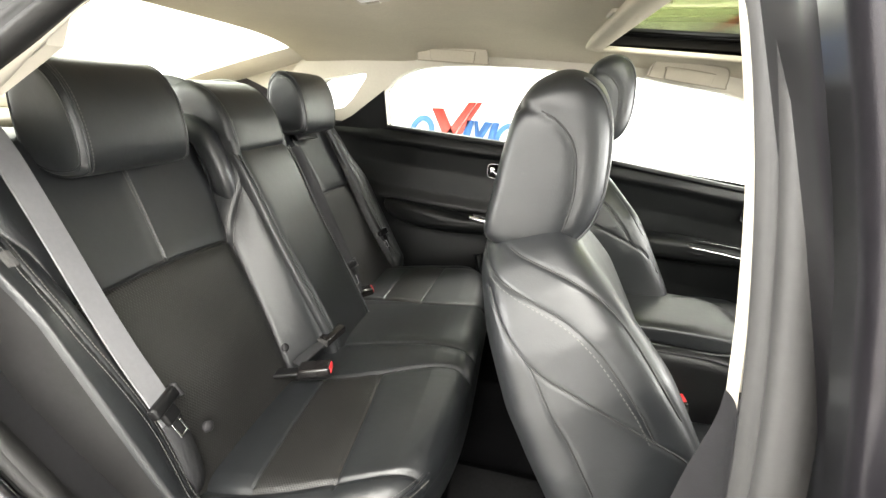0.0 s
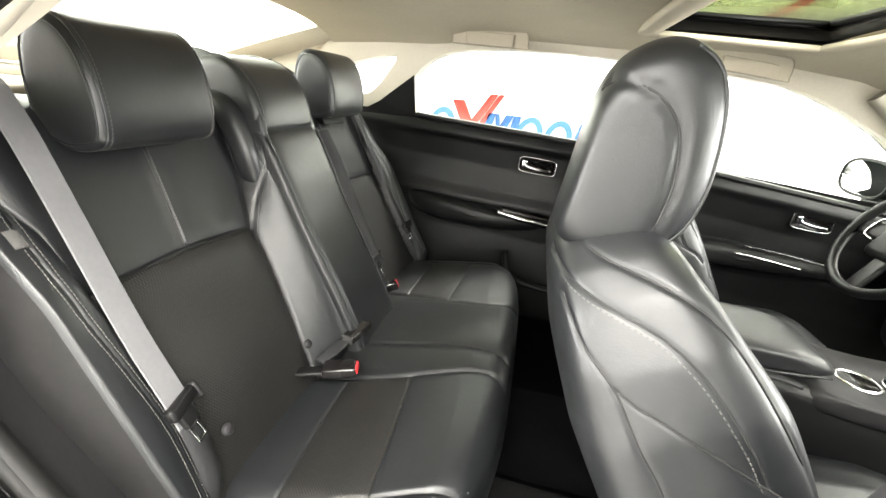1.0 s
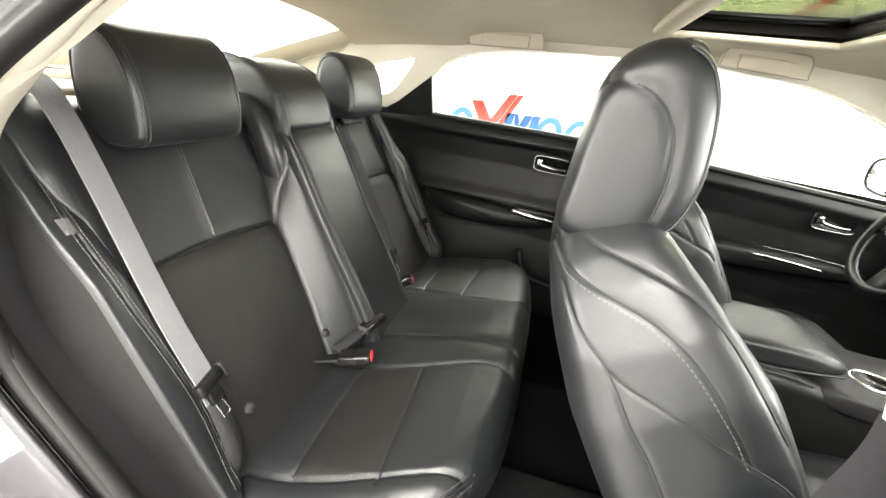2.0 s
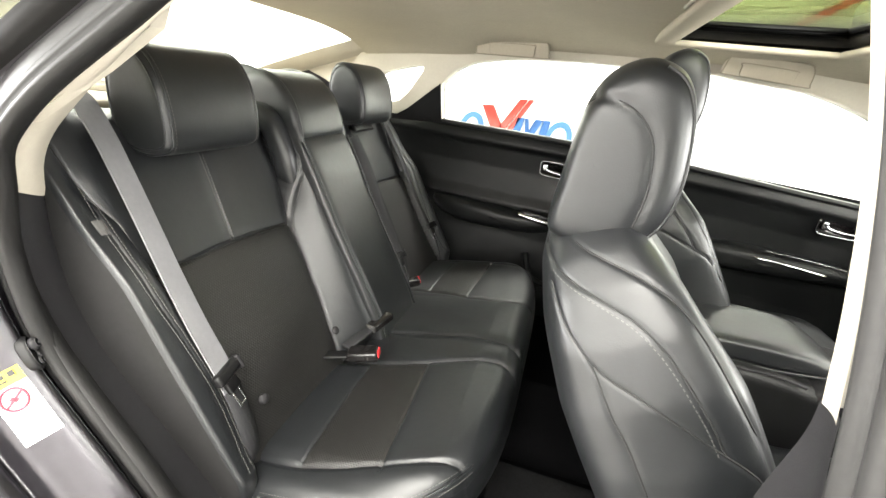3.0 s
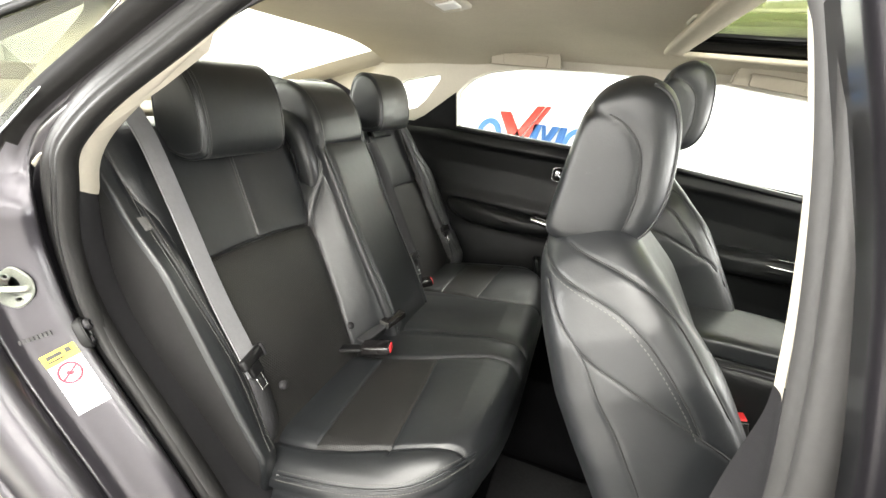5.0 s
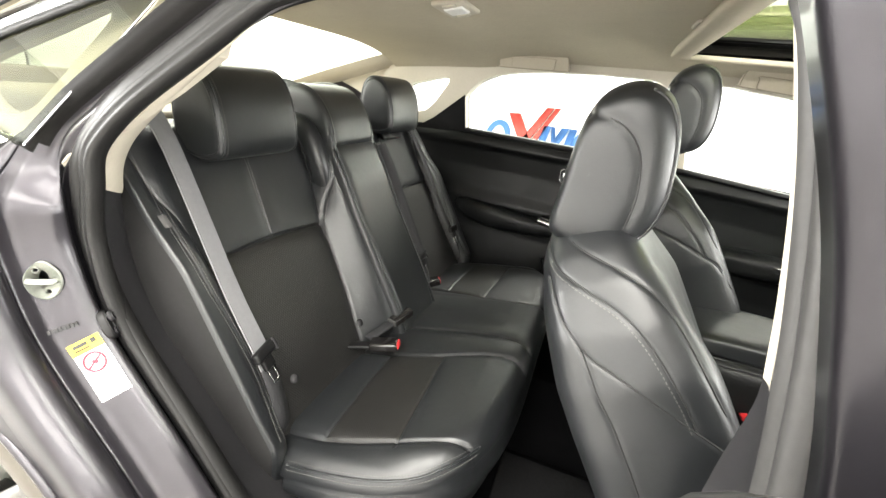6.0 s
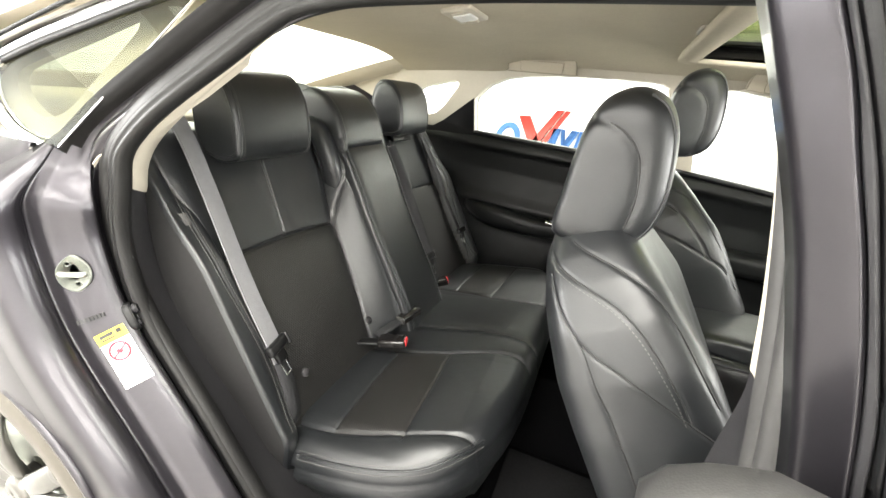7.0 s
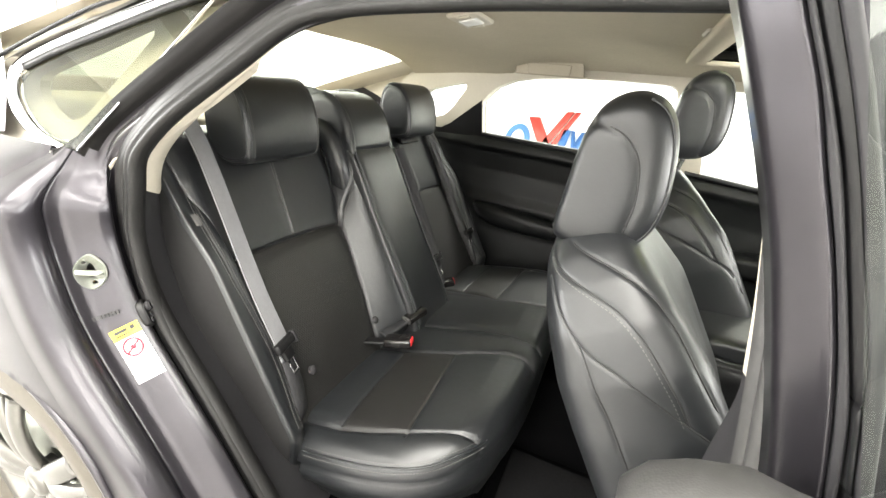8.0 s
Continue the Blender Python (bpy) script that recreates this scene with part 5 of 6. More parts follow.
def centre_body(line, hw, thick, e, flare, n=60, m=72):
    """A padded block that follows a line (x, z) up the backrest."""
    L = catmull(line, n)
    T = np.gradient(L, axis=0)
    T /= np.linalg.norm(T, axis=1)[:, None]
    Nn = np.stack([T[:, 1], -T[:, 0]], 1)
    u = np.linspace(-1, 1, n)
    cap = np.maximum(1 - np.abs(u) ** 14, 1e-3) ** (1 / 4)
    th = np.linspace(0, 2 * np.pi, m, endpoint=False)
    P = np.zeros((n, m, 3))
    for i in range(n):
        w = (hw + flare * u[i]) * (0.90 + 0.10 * cap[i])
        c, s = np.cos(th), np.sin(th)
        y = w * np.sign(c) * np.abs(c) ** (2 / e)
        d = thick * cap[i] * np.sign(s) * np.abs(s) ** (2 / e)
        P[i, :, 0] = L[i, 0] + Nn[i, 0] * d
        P[i, :, 2] = L[i, 1] + Nn[i, 1] * d
        P[i, :, 1] = y
    return P


P = centre_body(ARM_LINE, 0.128, 0.05, 9, -0.004)
arm_ob, _, _ = padded("centre_armrest", P, LEATHER, rear_seat, [(np.abs(np.abs(P[..., 1]) - 0.109) + (P[..., 0] < np.interp(P[..., 2], [0.42, 0.98], [0.23, -0.04])) * 1.0, 0.004, 0.003)], "folded-up black leather centre armrest")
al = catmull(ARM_LINE, 60)[2:-2]
at_ = np.gradient(al, axis=0)
at_ /= np.linalg.norm(at_, axis=1)[:, None]
for sgn in (-1, 1):
    edge_ = np.stack([al[:, 0] + at_[:, 1] * 0.0475, np.full(len(al), sgn * 0.114), al[:, 1] - at_[:, 0] * 0.0475], 1)
    part("armrest_piping", tube(edge_, 0.0026, 8), LEATHER, arm_ob)
P = pillow(catmull([(-0.03, 0.990), (-0.006, 1.000), (-0.008, 1.030), (-0.022, 1.075), (-0.045, 1.113), (-0.080, 1.145), (-0.13, 1.160), (-0.18, 1.145), (-0.21, 1.09), (-0.20, 1.02), (-0.12, 0.985)], 90, True), 0.0, 0.119, 9.0, 70)
chr_ob, CP, CN = padded("centre_headrest", P, LEATHER, rear_seat, [], "low black leather centre headrest")


def loop_at(Q, N, yv):
    """The loop of a padded body at a fixed y, with its normals."""
    ym = Q[:, :, 1].mean(1)
    i = int(np.clip(np.searchsorted(ym, yv), 1, len(ym) - 1))
    w = (yv - ym[i - 1]) / (ym[i] - ym[i - 1])
    return Q[i - 1] * (1 - w) + Q[i] * w, N[i - 1] * (1 - w) + N[i] * w


def front_run(pts, nn, limit):
    k = np.where(pts[:, 0] > limit)[0]
    gap = np.where(np.diff(k) > 1)[0]
    if len(gap):
        k = np.concatenate([k[gap[0] + 1:], k[:gap[0] + 1]])
    return pts[k], nn[k]


def headrest_trim(ob, Q, N, yv, shift, welt=0.0022):
    """Piping round a headrest at y, and the stitches beside it on the front."""
    pts, nn = loop_at(Q, N, yv)
    part("headrest_piping", sweep(pts + nn * 0.0006, ring(welt, 8), (0, 1, 0), True), LEATHER, ob)
    if shift:
        p2, n2 = loop_at(Q, N, yv + shift)
        p3, n3 = front_run(p2, n2, np.median(p2[:, 0]) - 0.03)
        part("headrest_stitching", stitches(p3, n3), THREAD, ob, "grey thread stitching", smooth=False)


headrest_trim(chr_ob, CP, CN, -0.104, 0.004)
headrest_trim(chr_ob, CP, CN, 0.104, -0.004)
for sgn in (-1, 1):
    P = centre_body([(0.011, 0.78), (-0.013, 0.871), (-0.043, 0.950), (-0.070, 1.006), (-0.094, 1.036), (-0.130, 1.050), (-0.185, 1.048)], 0.034, 0.030, 2.5, 0.0)
    low = 1 - ease((P[..., 2] - 0.82) / 0.15)
    P[..., 1] = P[..., 1] * (1 - 0.7 * low) + sgn * 0.124
    P[..., 0] -= 0.034 * low
    P[..., 2] -= 0.019 * low
    padded("bolster_top", P, LEATHER, rear_seat)
REST = catmull([(-0.012, 0.998), (0.000, 1.025), (-0.003, 1.08), (-0.018, 1.135), (-0.045, 1.172), (-0.08, 1.186), (-0.112, 1.176), (-0.132, 1.14), (-0.138, 1.08), (-0.13, 1.02), (-0.105, 0.994), (-0.06, 0.986)], 100, True) - np.array((0.015, 0.0))
for sgn in (-1, 1):
    hy_ = -0.367 if sgn < 0 else 0.371
    P = pillow(REST + np.array((0.0, 0.0 if sgn < 0 else 0.02)), hy_, 0.121, 11.0, 84)
    ob, Q, N = padded("headrest", P, LEATHER, rear_seat, [], "padded black leather outer headrest")
    for s2 in (-1, 1):
        headrest_trim(ob, Q, N, hy_ + s2 * 0.109, -s2 * 0.006)
        headrest_trim(ob, Q, N, hy_ + s2 * 0.1185, 0, 0.0016)
        part("headrest_post", tube([(-0.135, hy_ + s2 * 0.07, 0.985), (-0.10, hy_ + s2 * 0.07, 1.05)], 0.006), CHROME, ob)
    if sgn > 0:
        part("headrest_slot", block((-0.080, hy_, 0.998), (0.035, 0.14, 0.012), 0.004, (0, 62, 0)), PLASTIC, rear_seat, "black headrest guide plate")

# cushion
CX0, CLX, CW, CE = 0.09, 0.565, 0.635, 4.6
vv = np.linspace(-1, 1, 520)
cy = CW * 0.9995 * (0.55 * vv + 0.45 * np.sign(vv) * (1 - (1 - np.abs(vv)) ** 3))
uu = np.linspace(0, 1, 260)
CA = np.abs(cy)[None, :].repeat(260, 0)
CY = cy[None, :].repeat(260, 0)
xf = CX0 + CLX * np.maximum(1 - (CA / CW) ** CE, 0) ** (1 / CE)
CXX = CX0 + (xf - CX0) * (1 - (1 - uu[:, None]) ** 1.6)
rho = (np.clip((CXX - CX0) / CLX, 0, 1) ** CE + (CA / CW) ** CE) ** (1 / CE)
dist = np.clip((1 - rho) * 0.6, 0, 1)
RAD = 0.052
drop = RAD - np.sqrt(np.maximum(RAD ** 2 - np.maximum(RAD - dist, 0) ** 2, 0))
ztop = np.interp(CXX, [0.09, 0.14, 0.28, 0.434, 0.55, 0.60, 0.66], [0.424, 0.437, 0.466, 0.497, 0.522, 0.528, 0.527])
Z = ztop - drop
Z += 0.014 * np.cos(np.clip(CA / 0.19, 0, 1) * np.pi / 2) * ease((CXX - 0.1) / 0.1)
Z -= 0.012 * ease((CA - 0.53) / 0.06)
Z += 0.006 * np.cos(np.clip((CA - 0.38) / 0.16, -1, 1) * np.pi / 2) * ease((CXX - 0.12) / 0.1)
cxy = np.stack([CXX.ravel(), CA.ravel()], 1)
C_OUT = catmull([(0.10, 0.560), (0.25, 0.568), (0.36, 0.556), (0.446, 0.534), (0.543, 0.508), (0.588, 0.499), (0.618, 0.508), (0.640, 0.525)], 60)
C_IN = catmull([(0.12, 0.245), (0.25, 0.235), (0.35, 0.22), (0.487, 0.185), (0.58, 0.172), (0.655, 0.19)], 60)
C_A = catmull([(0.292, 0.555), (0.286, 0.40), (0.279, 0.232)], 30)
C_B = catmull([(0.447, 0.546), (0.44, 0.38), (0.424, 0.20)], 30)
C_SPLIT = catmull([(0.12, -0.10), (0.236, -0.088), (0.445, -0.075), (0.538, -0.082), (0.655, -0.105)], 40)
for ln, dp, wd in ((C_OUT, 0.005, 0.0055), (C_IN, 0.006, 0.0065), (C_A, 0.003, 0.0028), (C_B, 0.003, 0.0028)):
    Z += crease(near(cxy, ln[::2]).reshape(Z.shape), dp, wd, 0.0022, 0.02)
Z += crease(near(np.stack([CXX.ravel(), CY.ravel()], 1), C_SPLIT).reshape(Z.shape), 0.006, 0.004, 0.004, 0.02)
top = np.stack([CXX, CY, Z], -1)
rim, rows = top[-1], []
mid = np.stack([np.full(520, 0.3), rim[:, 1] * 0.93, rim[:, 2]], -1)
for k, zz in enumerate(np.linspace(0, 1, 16)[1:]):
    q = rim.copy()
    q[:, 2] = rim[:, 2] + (0.29 - rim[:, 2]) * zz
    bul = 0.010 * np.sin(min(zz * 2, 1) * np.pi) - 0.035 * zz ** 2
    q[:, 0] += bul * np.clip((rim[:, 0] - 0.3) / 0.3, 0, 1)
    q[:, 1] += bul * np.sign(rim[:, 1]) * np.clip((np.abs(rim[:, 1]) - 0.45) / 0.18, 0, 1)
    rows.append(q)
CUSH = np.concatenate([top, np.array(rows)], 0)
zn = np.zeros(CUSH.shape[:2], int)
o_at = np.interp(CXX, C_OUT[:, 0], C_OUT[:, 1])
i_at = np.interp(CXX, C_IN[:, 0], C_IN[:, 1])
ax = np.interp(CA, C_A[::-1, 1], C_A[::-1, 0])
bx = np.interp(CA, C_B[::-1, 1], C_B[::-1, 0])
body = (CA > i_at) & (CA < o_at)
t0 = zn[:260]
t0[body & (CXX < ax)] = 1
t0[body & (CXX >= ax) & (CXX < bx)] = 2
t0[body & (CXX >= bx)] = 3
t0[CA >= o_at] = 4
zn[260:] = np.where(np.abs(rim[:, 1])[None] > 0.53, 5, np.where(np.abs(rim[:, 1])[None] > 0.19, 3, 0))
zn[(CUSH[..., 1] > 0) & (zn > 0)] += 5
panels(CUSH, zn, {0: ("centre_cushion", LEATHER, ""), 1: ("rear_cushion_panel", LEATHER, ""), 6: ("rear_cushion_panel", LEATHER, ""), 2: ("cushion_insert", SEAT_PERF, "perforated black leather insert"),
                  7: ("cushion_insert", SEAT_PERF, "perforated black leather insert"), 3: ("front_cushion_panel", LEATHER, ""), 8: ("front_cushion_panel", LEATHER, ""),
                  4: ("outer_cushion_panel", LEATHER, ""), 9: ("outer_cushion_panel", LEATHER, ""), 5: ("cushion_side", LEATHER, ""), 10: ("cushion_side", LEATHER, "")}, rear_seat)


def rim_line(sgn, k, n=100, lo=0.57, hi=1.52):
    """A line round the cushion's outer edge at the fraction k of its outline, with outward normals."""
    ph = np.linspace(hi, lo, n)
    x = CX0 + CLX * k * np.cos(ph) ** (2 / CE)
    a_ = CW * k * np.sin(ph) ** (2 / CE)
    d = (1 - k) * 0.6
    zt = np.interp(x, [0.09, 0.14, 0.28, 0.434, 0.55, 0.60, 0.66], [0.424, 0.437, 0.466, 0.497, 0.522, 0.528, 0.527])
    z = zt - (RAD - math.sqrt(RAD ** 2 - max(RAD - d, 0) ** 2)) - 0.012 * ease((a_ - 0.53) / 0.06)
    p = np.stack([x, sgn * a_, z], 1)
    t = np.gradient(p, axis=0)
    out = np.stack([t[:, 1], -t[:, 0], np.zeros(n)], 1)
    out /= np.linalg.norm(out, axis=1)[:, None]
    if (out[:, 1] * sgn).sum() < 0:
        out = -out
    tilt = math.asin(min(1.0, max(RAD - d, 0) / RAD))
    nn = out * math.sin(tilt) + np.array((0, 0, math.cos(tilt)))
    return p, nn


for sgn in (-1, 1):
    p1, n1 = rim_line(sgn, 0.986)
    part("cushion_piping", tube(p1 + n1 * 0.0012, 0.0026, 8), LEATHER, rear_seat)
    p2, n2 = rim_line(sgn, 0.978)
    p3, n3 = rim_line(sgn, 0.9935)
    part("cushion_stitching", stitches(p2, n2, lift=0.0008), THREAD, rear_seat, "grey thread stitching", smooth=False)
    part("cushion_stitching", stitches(p3, n3, size=(0.0045, 0.0013, 0.0011), lift=0.0008), THREAD, rear_seat, "grey thread stitching", smooth=False)


# ---- front seats ----


def front_seat(name, dx, dy, dz, lift, label):
    """A front seat seen from behind: leaning backrest, headrest on posts, cushion and base."""
    seat = thing(name, (1.15 + dx, -0.37 + dy, 0.25), label, "car seat", "front seats")
    off = np.array((dx, dy, dz))
    spine = catmull([(1.055, 0.36), (1.01, 0.46), (0.96, 0.57), (0.90, 0.68), (0.838, 0.79), (0.785, 0.88), (0.747, 0.95), (0.730, 0.985), (0.717, 1.014)], 340) - np.array((0.008, 0.0))
    T = np.gradient(spine, axis=0)
    T /= np.linalg.norm(T, axis=1)[:, None]
    Nn = np.stack([T[:, 1], -T[:, 0]], 1)
    s = np.linspace(0, 1, 340)
    W = np.interp(s, [0, 0.1, 0.35, 0.6, 0.72, 0.82, 0.90, 0.95, 0.985, 1.0], [0.20, 0.235, 0.262, 0.267, 0.258, 0.234, 0.198, 0.164, 0.128, 0.07])
    D = np.interp(s, [0, 0.1, 0.4, 0.7, 0.85, 0.93, 0.975, 1.0], [0.08, 0.10, 0.112, 0.105, 0.088, 0.072, 0.052, 0.012])
    ker = np.hanning(13) / np.hanning(13).sum()
    W = np.convolve(np.pad(W, 6, "edge"), ker, "valid")
    D = np.convolve(np.pad(D, 6, "edge"), ker, "valid")
    m = 420
    th = np.linspace(0, 2 * np.pi, 1500, endpoint=False)
    c, sn = np.cos(th), np.sin(th)
    P = np.zeros((340, m, 3))
    v = np.sign(c) * np.abs(c) ** (2 / 5.6)
    d = np.sign(sn) * np.abs(sn) ** (2 / 4.8)
    for i in range(340):
        wing = 0.05 * np.abs(v) ** 4 * np.clip(sn, 0, 1) * ease(s[i] / 0.2) * ease((1.0 - s[i]) / 0.35)
        hollow = 0.010 * (1 - np.abs(v) ** 3) * np.clip(-sn, 0, 1) * ease((s[i] - 0.3) / 0.4)
        dd = D[i] * d + wing - hollow
        q = np.stack([W[i] * v, dd], 1)
        arc = np.concatenate([[0], np.cumsum(np.linalg.norm(np.diff(np.vstack([q, q[:1]]), axis=0), axis=1))])
        u = np.linspace(0, arc[-1], m + 1)[:-1]
        qv, qd = np.interp(u, arc[:-1], q[:, 0]), np.interp(u, arc[:-1], q[:, 1])
        P[i, :, 0] = spine[i, 0] + Nn[i, 0] * qd
        P[i, :, 2] = spine[i, 1] + Nn[i, 1] * qd
        P[i, :, 1] = -0.37 + qv
    N = outward(P)
    flip = (normals(P, True) * N).sum() < 0
    sideways = np.abs(P[..., 1] + 0.37) / np.maximum(W[:, None], 0.02) > 0.5
    xz = P[..., (0, 2)].reshape(-1, 2)
    PIPE = catmull([(0.655, 1.01), (0.675, 0.997), (0.703, 0.983), (0.774, 0.971), (0.820, 0.953), (0.858, 0.920), (0.905, 0.862), (0.948, 0.804), (0.99, 0.73)], 80)
    SEW = catmull([(0.656, 0.962), (0.690, 0.948), (0.738, 0.936), (0.780, 0.925), (0.813, 0.906), (0.847, 0.874), (0.879, 0.836), (0.898, 0.808)], 80)
    LOW = catmull([(0.742, 0.864), (0.766, 0.854), (0.812, 0.841), (0.884, 0.813), (0.928, 0.794), (0.955, 0.772)], 60)
    GROOVE = catmull([(0.676, 0.932), (0.702, 0.895), (0.741, 0.864), (0.776, 0.812), (0.8035, 0.777), (0.835, 0.725), (0.862, 0.676), (0.90, 0.60)], 60)
    Q = P.copy()
    ok = sideways & (P[..., 2] > 0.5)
    for ln, dp, wd in ((PIPE, 0.004, 0.004), (SEW, 0.005, 0.004), (LOW, 0.006, 0.0045), (GROOVE, 0.006, 0.004)):
        d = near(xz, ln[::2]).reshape(P.shape[:2]) + (~ok) * 1.0
        Q += N * crease(d, 0.0020, 0.0026, 0.0004, 0.008)[..., None]
    back = part("backrest", ((Q + off).reshape(-1, 3), closed_faces(Q, flip)), LEATHER, seat)
    for sg in (-1, 1):
        msk = ok & (sg * (P[..., 1] + 0.37) > 0)
        for nm, ln, shift, r in (("shoulder", PIPE, 0, 0.0013), ("side", SEW, 0.007, 0.0012), ("lower", LOW, 0, 0.0013), ("panel", GROOVE, 0, 0.0012)):
            pts, nn = laid(ln, P[..., (0, 2)], Q, N, msk)
            for _ in range(3):
                pts[1:-1] = (pts[:-2] + pts[1:-1] * 2 + pts[2:]) / 4
            part(nm + "_seam", tube(pts + off + nn * 0.0004, r, 8), SEAM, back)
            if shift:
                tl = np.gradient(ln, axis=0)
                tl /= np.linalg.norm(tl, axis=1)[:, None]
                p2, n2 = laid(ln + np.stack([tl[:, 1], -tl[:, 0]], 1) * shift, P[..., (0, 2)], Q, N, msk)
                for _ in range(3):
                    p2[1:-1] = (p2[:-2] + p2[1:-1] * 2 + p2[2:]) / 4
                part(nm + "_stitching", stitches(p2 + off, n2, size=(0.0036, 0.0012, 0.0010), lift=0.0004), THREAD, back, "grey thread stitching", smooth=False)
    # headrest
    pr = catmull([(0.671, 0.993), (0.677, 1.05), (0.684, 1.11), (0.694, 1.163), (0.716, 1.202), (0.755, 1.220), (0.795, 1.207), (0.818, 1.168), (0.828, 1.11), (0.828, 1.05), (0.812, 1.002), (0.775, 0.976), (0.72, 0.968), (0.685, 0.974)], 100, True)
    HP = pillow(pr, -0.37, 0.135, 6.5, 70, (-0.035, 0.0))
    taper = np.clip((0.765 - HP[..., 0]) / 0.09, 0, 1)
    HP[..., 0] += taper * (0.032 * ease((HP[..., 1] + 0.42) / 0.17) - 0.004)
    HS = catmull([(0.672, 1.166), (0.705, 1.169), (0.733, 1.163), (0.758, 1.147), (0.774, 1.120), (0.782, 1.066), (0.777, 1.02), (0.770, 0.975)], 60)
    dseam = near(HP[..., (0, 2)].reshape(-1, 2), HS).reshape(HP.shape[:2]) + (np.abs(HP[..., 1] + 0.37) < 0.085) * 1.0
    rim = np.abs(np.abs(HP[..., 1] + 0.37) - 0.118) + (HP[..., 0] < 0.78) * 1.0
    hoff = off + np.array((-0.013 + 0.55 * lift, 0, lift))
    hob, HQ, HN = padded("headrest", HP + hoff, LEATHER, seat, [(dseam, 0.004, 0.004)], "padded black leather headrest")
    for sg in (-1, 1):
        pts, nn = laid(HS, HQ[..., (0, 2)] - hoff[[0, 2]], HQ, HN, (sg * (HP[..., 1] + 0.37) > 0.085) & (np.arange(70)[:, None] > 1) & (np.arange(70)[:, None] < 68))
        for _ in range(14):
            pts[1:-1] = (pts[:-2] + pts[1:-1] * 2 + pts[2:]) / 4
        nn = np.tile(np.array((0.0, sg, 0.0)), (len(pts), 1))
        part("headrest_seam", tube(pts + nn * 0.0003, 0.0016, 8), SEAM, hob)
        lp, ln_ = loop_at(HQ, HN, -0.37 + off[1] + sg * 0.118)
        q1, q2 = front_run(lp, ln_, np.median(lp[:, 0]) + 0.02)
        part("headrest_piping", tube(q1 + q2 * 0.0006, 0.0024, 8), LEATHER, hob)
    for s2 in (-1, 1):
        part("headrest_post", tube([np.array((0.745, -0.37 + s2 * 0.075, 0.93)) + off, np.array((0.745, -0.37 + s2 * 0.075, 1.0)) + hoff], 0.0065), CHROME, hob)
        part("post_collar", block(np.array((0.748, -0.37 + s2 * 0.075, 1.015)) + off, (0.03, 0.03, 0.02), 0.005), PLASTIC, seat)
    # cushion and base
    prc = catmull([(1.0, 0.30), (1.0, 0.44), (1.08, 0.475), (1.25, 0.492), (1.40, 0.505), (1.475, 0.495), (1.50, 0.45), (1.47, 0.38), (1.40, 0.32), (1.2, 0.29)], 80, True)
    P = pillow(prc, -0.37, 0.255, 5, 50)
    ob, Q2, N2 = padded("cushion", P + off, LEATHER, seat, [(np.abs(np.abs(P[..., 1] + 0.37) - 0.17) + (P[..., 2] < 0.4) * 1.0, 0.008, 0.006)])
    part("seat_base", block(np.array((1.25, -0.37, 0.25)) + off * (1, 1, 0), (0.46, 0.44, 0.10), 0.02), PLASTIC, seat)
    return seat


front_seat("front_passenger_seat", 0, 0, 0, 0.0, "black leather front seat with stitched side seams and padded headrest")
front_seat("driver_seat", 0.130, 0.74, 0.02, 0.080, "black leather driver seat with raised headrest on posts")

# ---- seat belts, buckles and small fittings ----
def strap(path, width, across, n=80, thick=0.0014):
    """Webbing along a path; across gives its sideways direction."""
    p = catmull(path, n)
    t = np.gradient(p, axis=0)
    t /= np.linalg.norm(t, axis=1)[:, None]
    a = np.asarray(across, float)
    a = a[None] - (t @ a)[:, None] * t
    a /= np.linalg.norm(a, axis=1)[:, None]
    w = np.cross(t, a)
    h = width / 2
    prof_ = [(-h, -thick), (-h * 0.98, thick), (0, thick * 1.2), (h * 0.98, thick), (h, -thick), (0, -thick)]
    v = (p[:, None] + np.array([q[0] for q in prof_])[None, :, None] * a[:, None] + np.array([q[1] for q in prof_])[None, :, None] * w[:, None]).reshape(-1, 3)
    return v, grid_faces(n, 6, False, True)


def tongue(parent, c, direction):
    """A belt tongue: black plastic head with a metal plate."""
    d = np.asarray(direction, float)
    d /= np.linalg.norm(d)
    m = Matrix.Translation(Vector(c)) @ Vector(d).to_track_quat("Z", "X").to_matrix().to_4x4()
    fit = lambda vf: (np.array([m @ Vector(p) for p in vf[0]]), vf[1])
    part("tongue_head", fit(block((0, 0, 0.0), (0.018, 0.070, 0.024), 0.006)), PLASTIC, parent)
    part("tongue_neck", fit(block((0, 0.006, 0.022), (0.012, 0.034, 0.030), 0.004)), PLASTIC, parent)
    part("tongue_plate", fit(joined(block((0, -0.003, 0.052), (0.0025, 0.004, 0.034), 0.001), block((0, 0.017, 0.052), (0.0025, 0.004, 0.034), 0.001), block((0, 0.007, 0.067), (0.0025, 0.024, 0.004), 0.001))), CHROME, parent, "bright metal tongue plate")
    part("tongue_cap", fit(block((0.003, -0.034, 0.002), (0.016, 0.010, 0.030), 0.004)), TRIM_GREY, parent)


nb = thing("seat_belt", (-0.1, -0.54, 1.06), "grey rear seat belt webbing with black tongue hanging over the backrest", "seat belt", "rear seat belts")
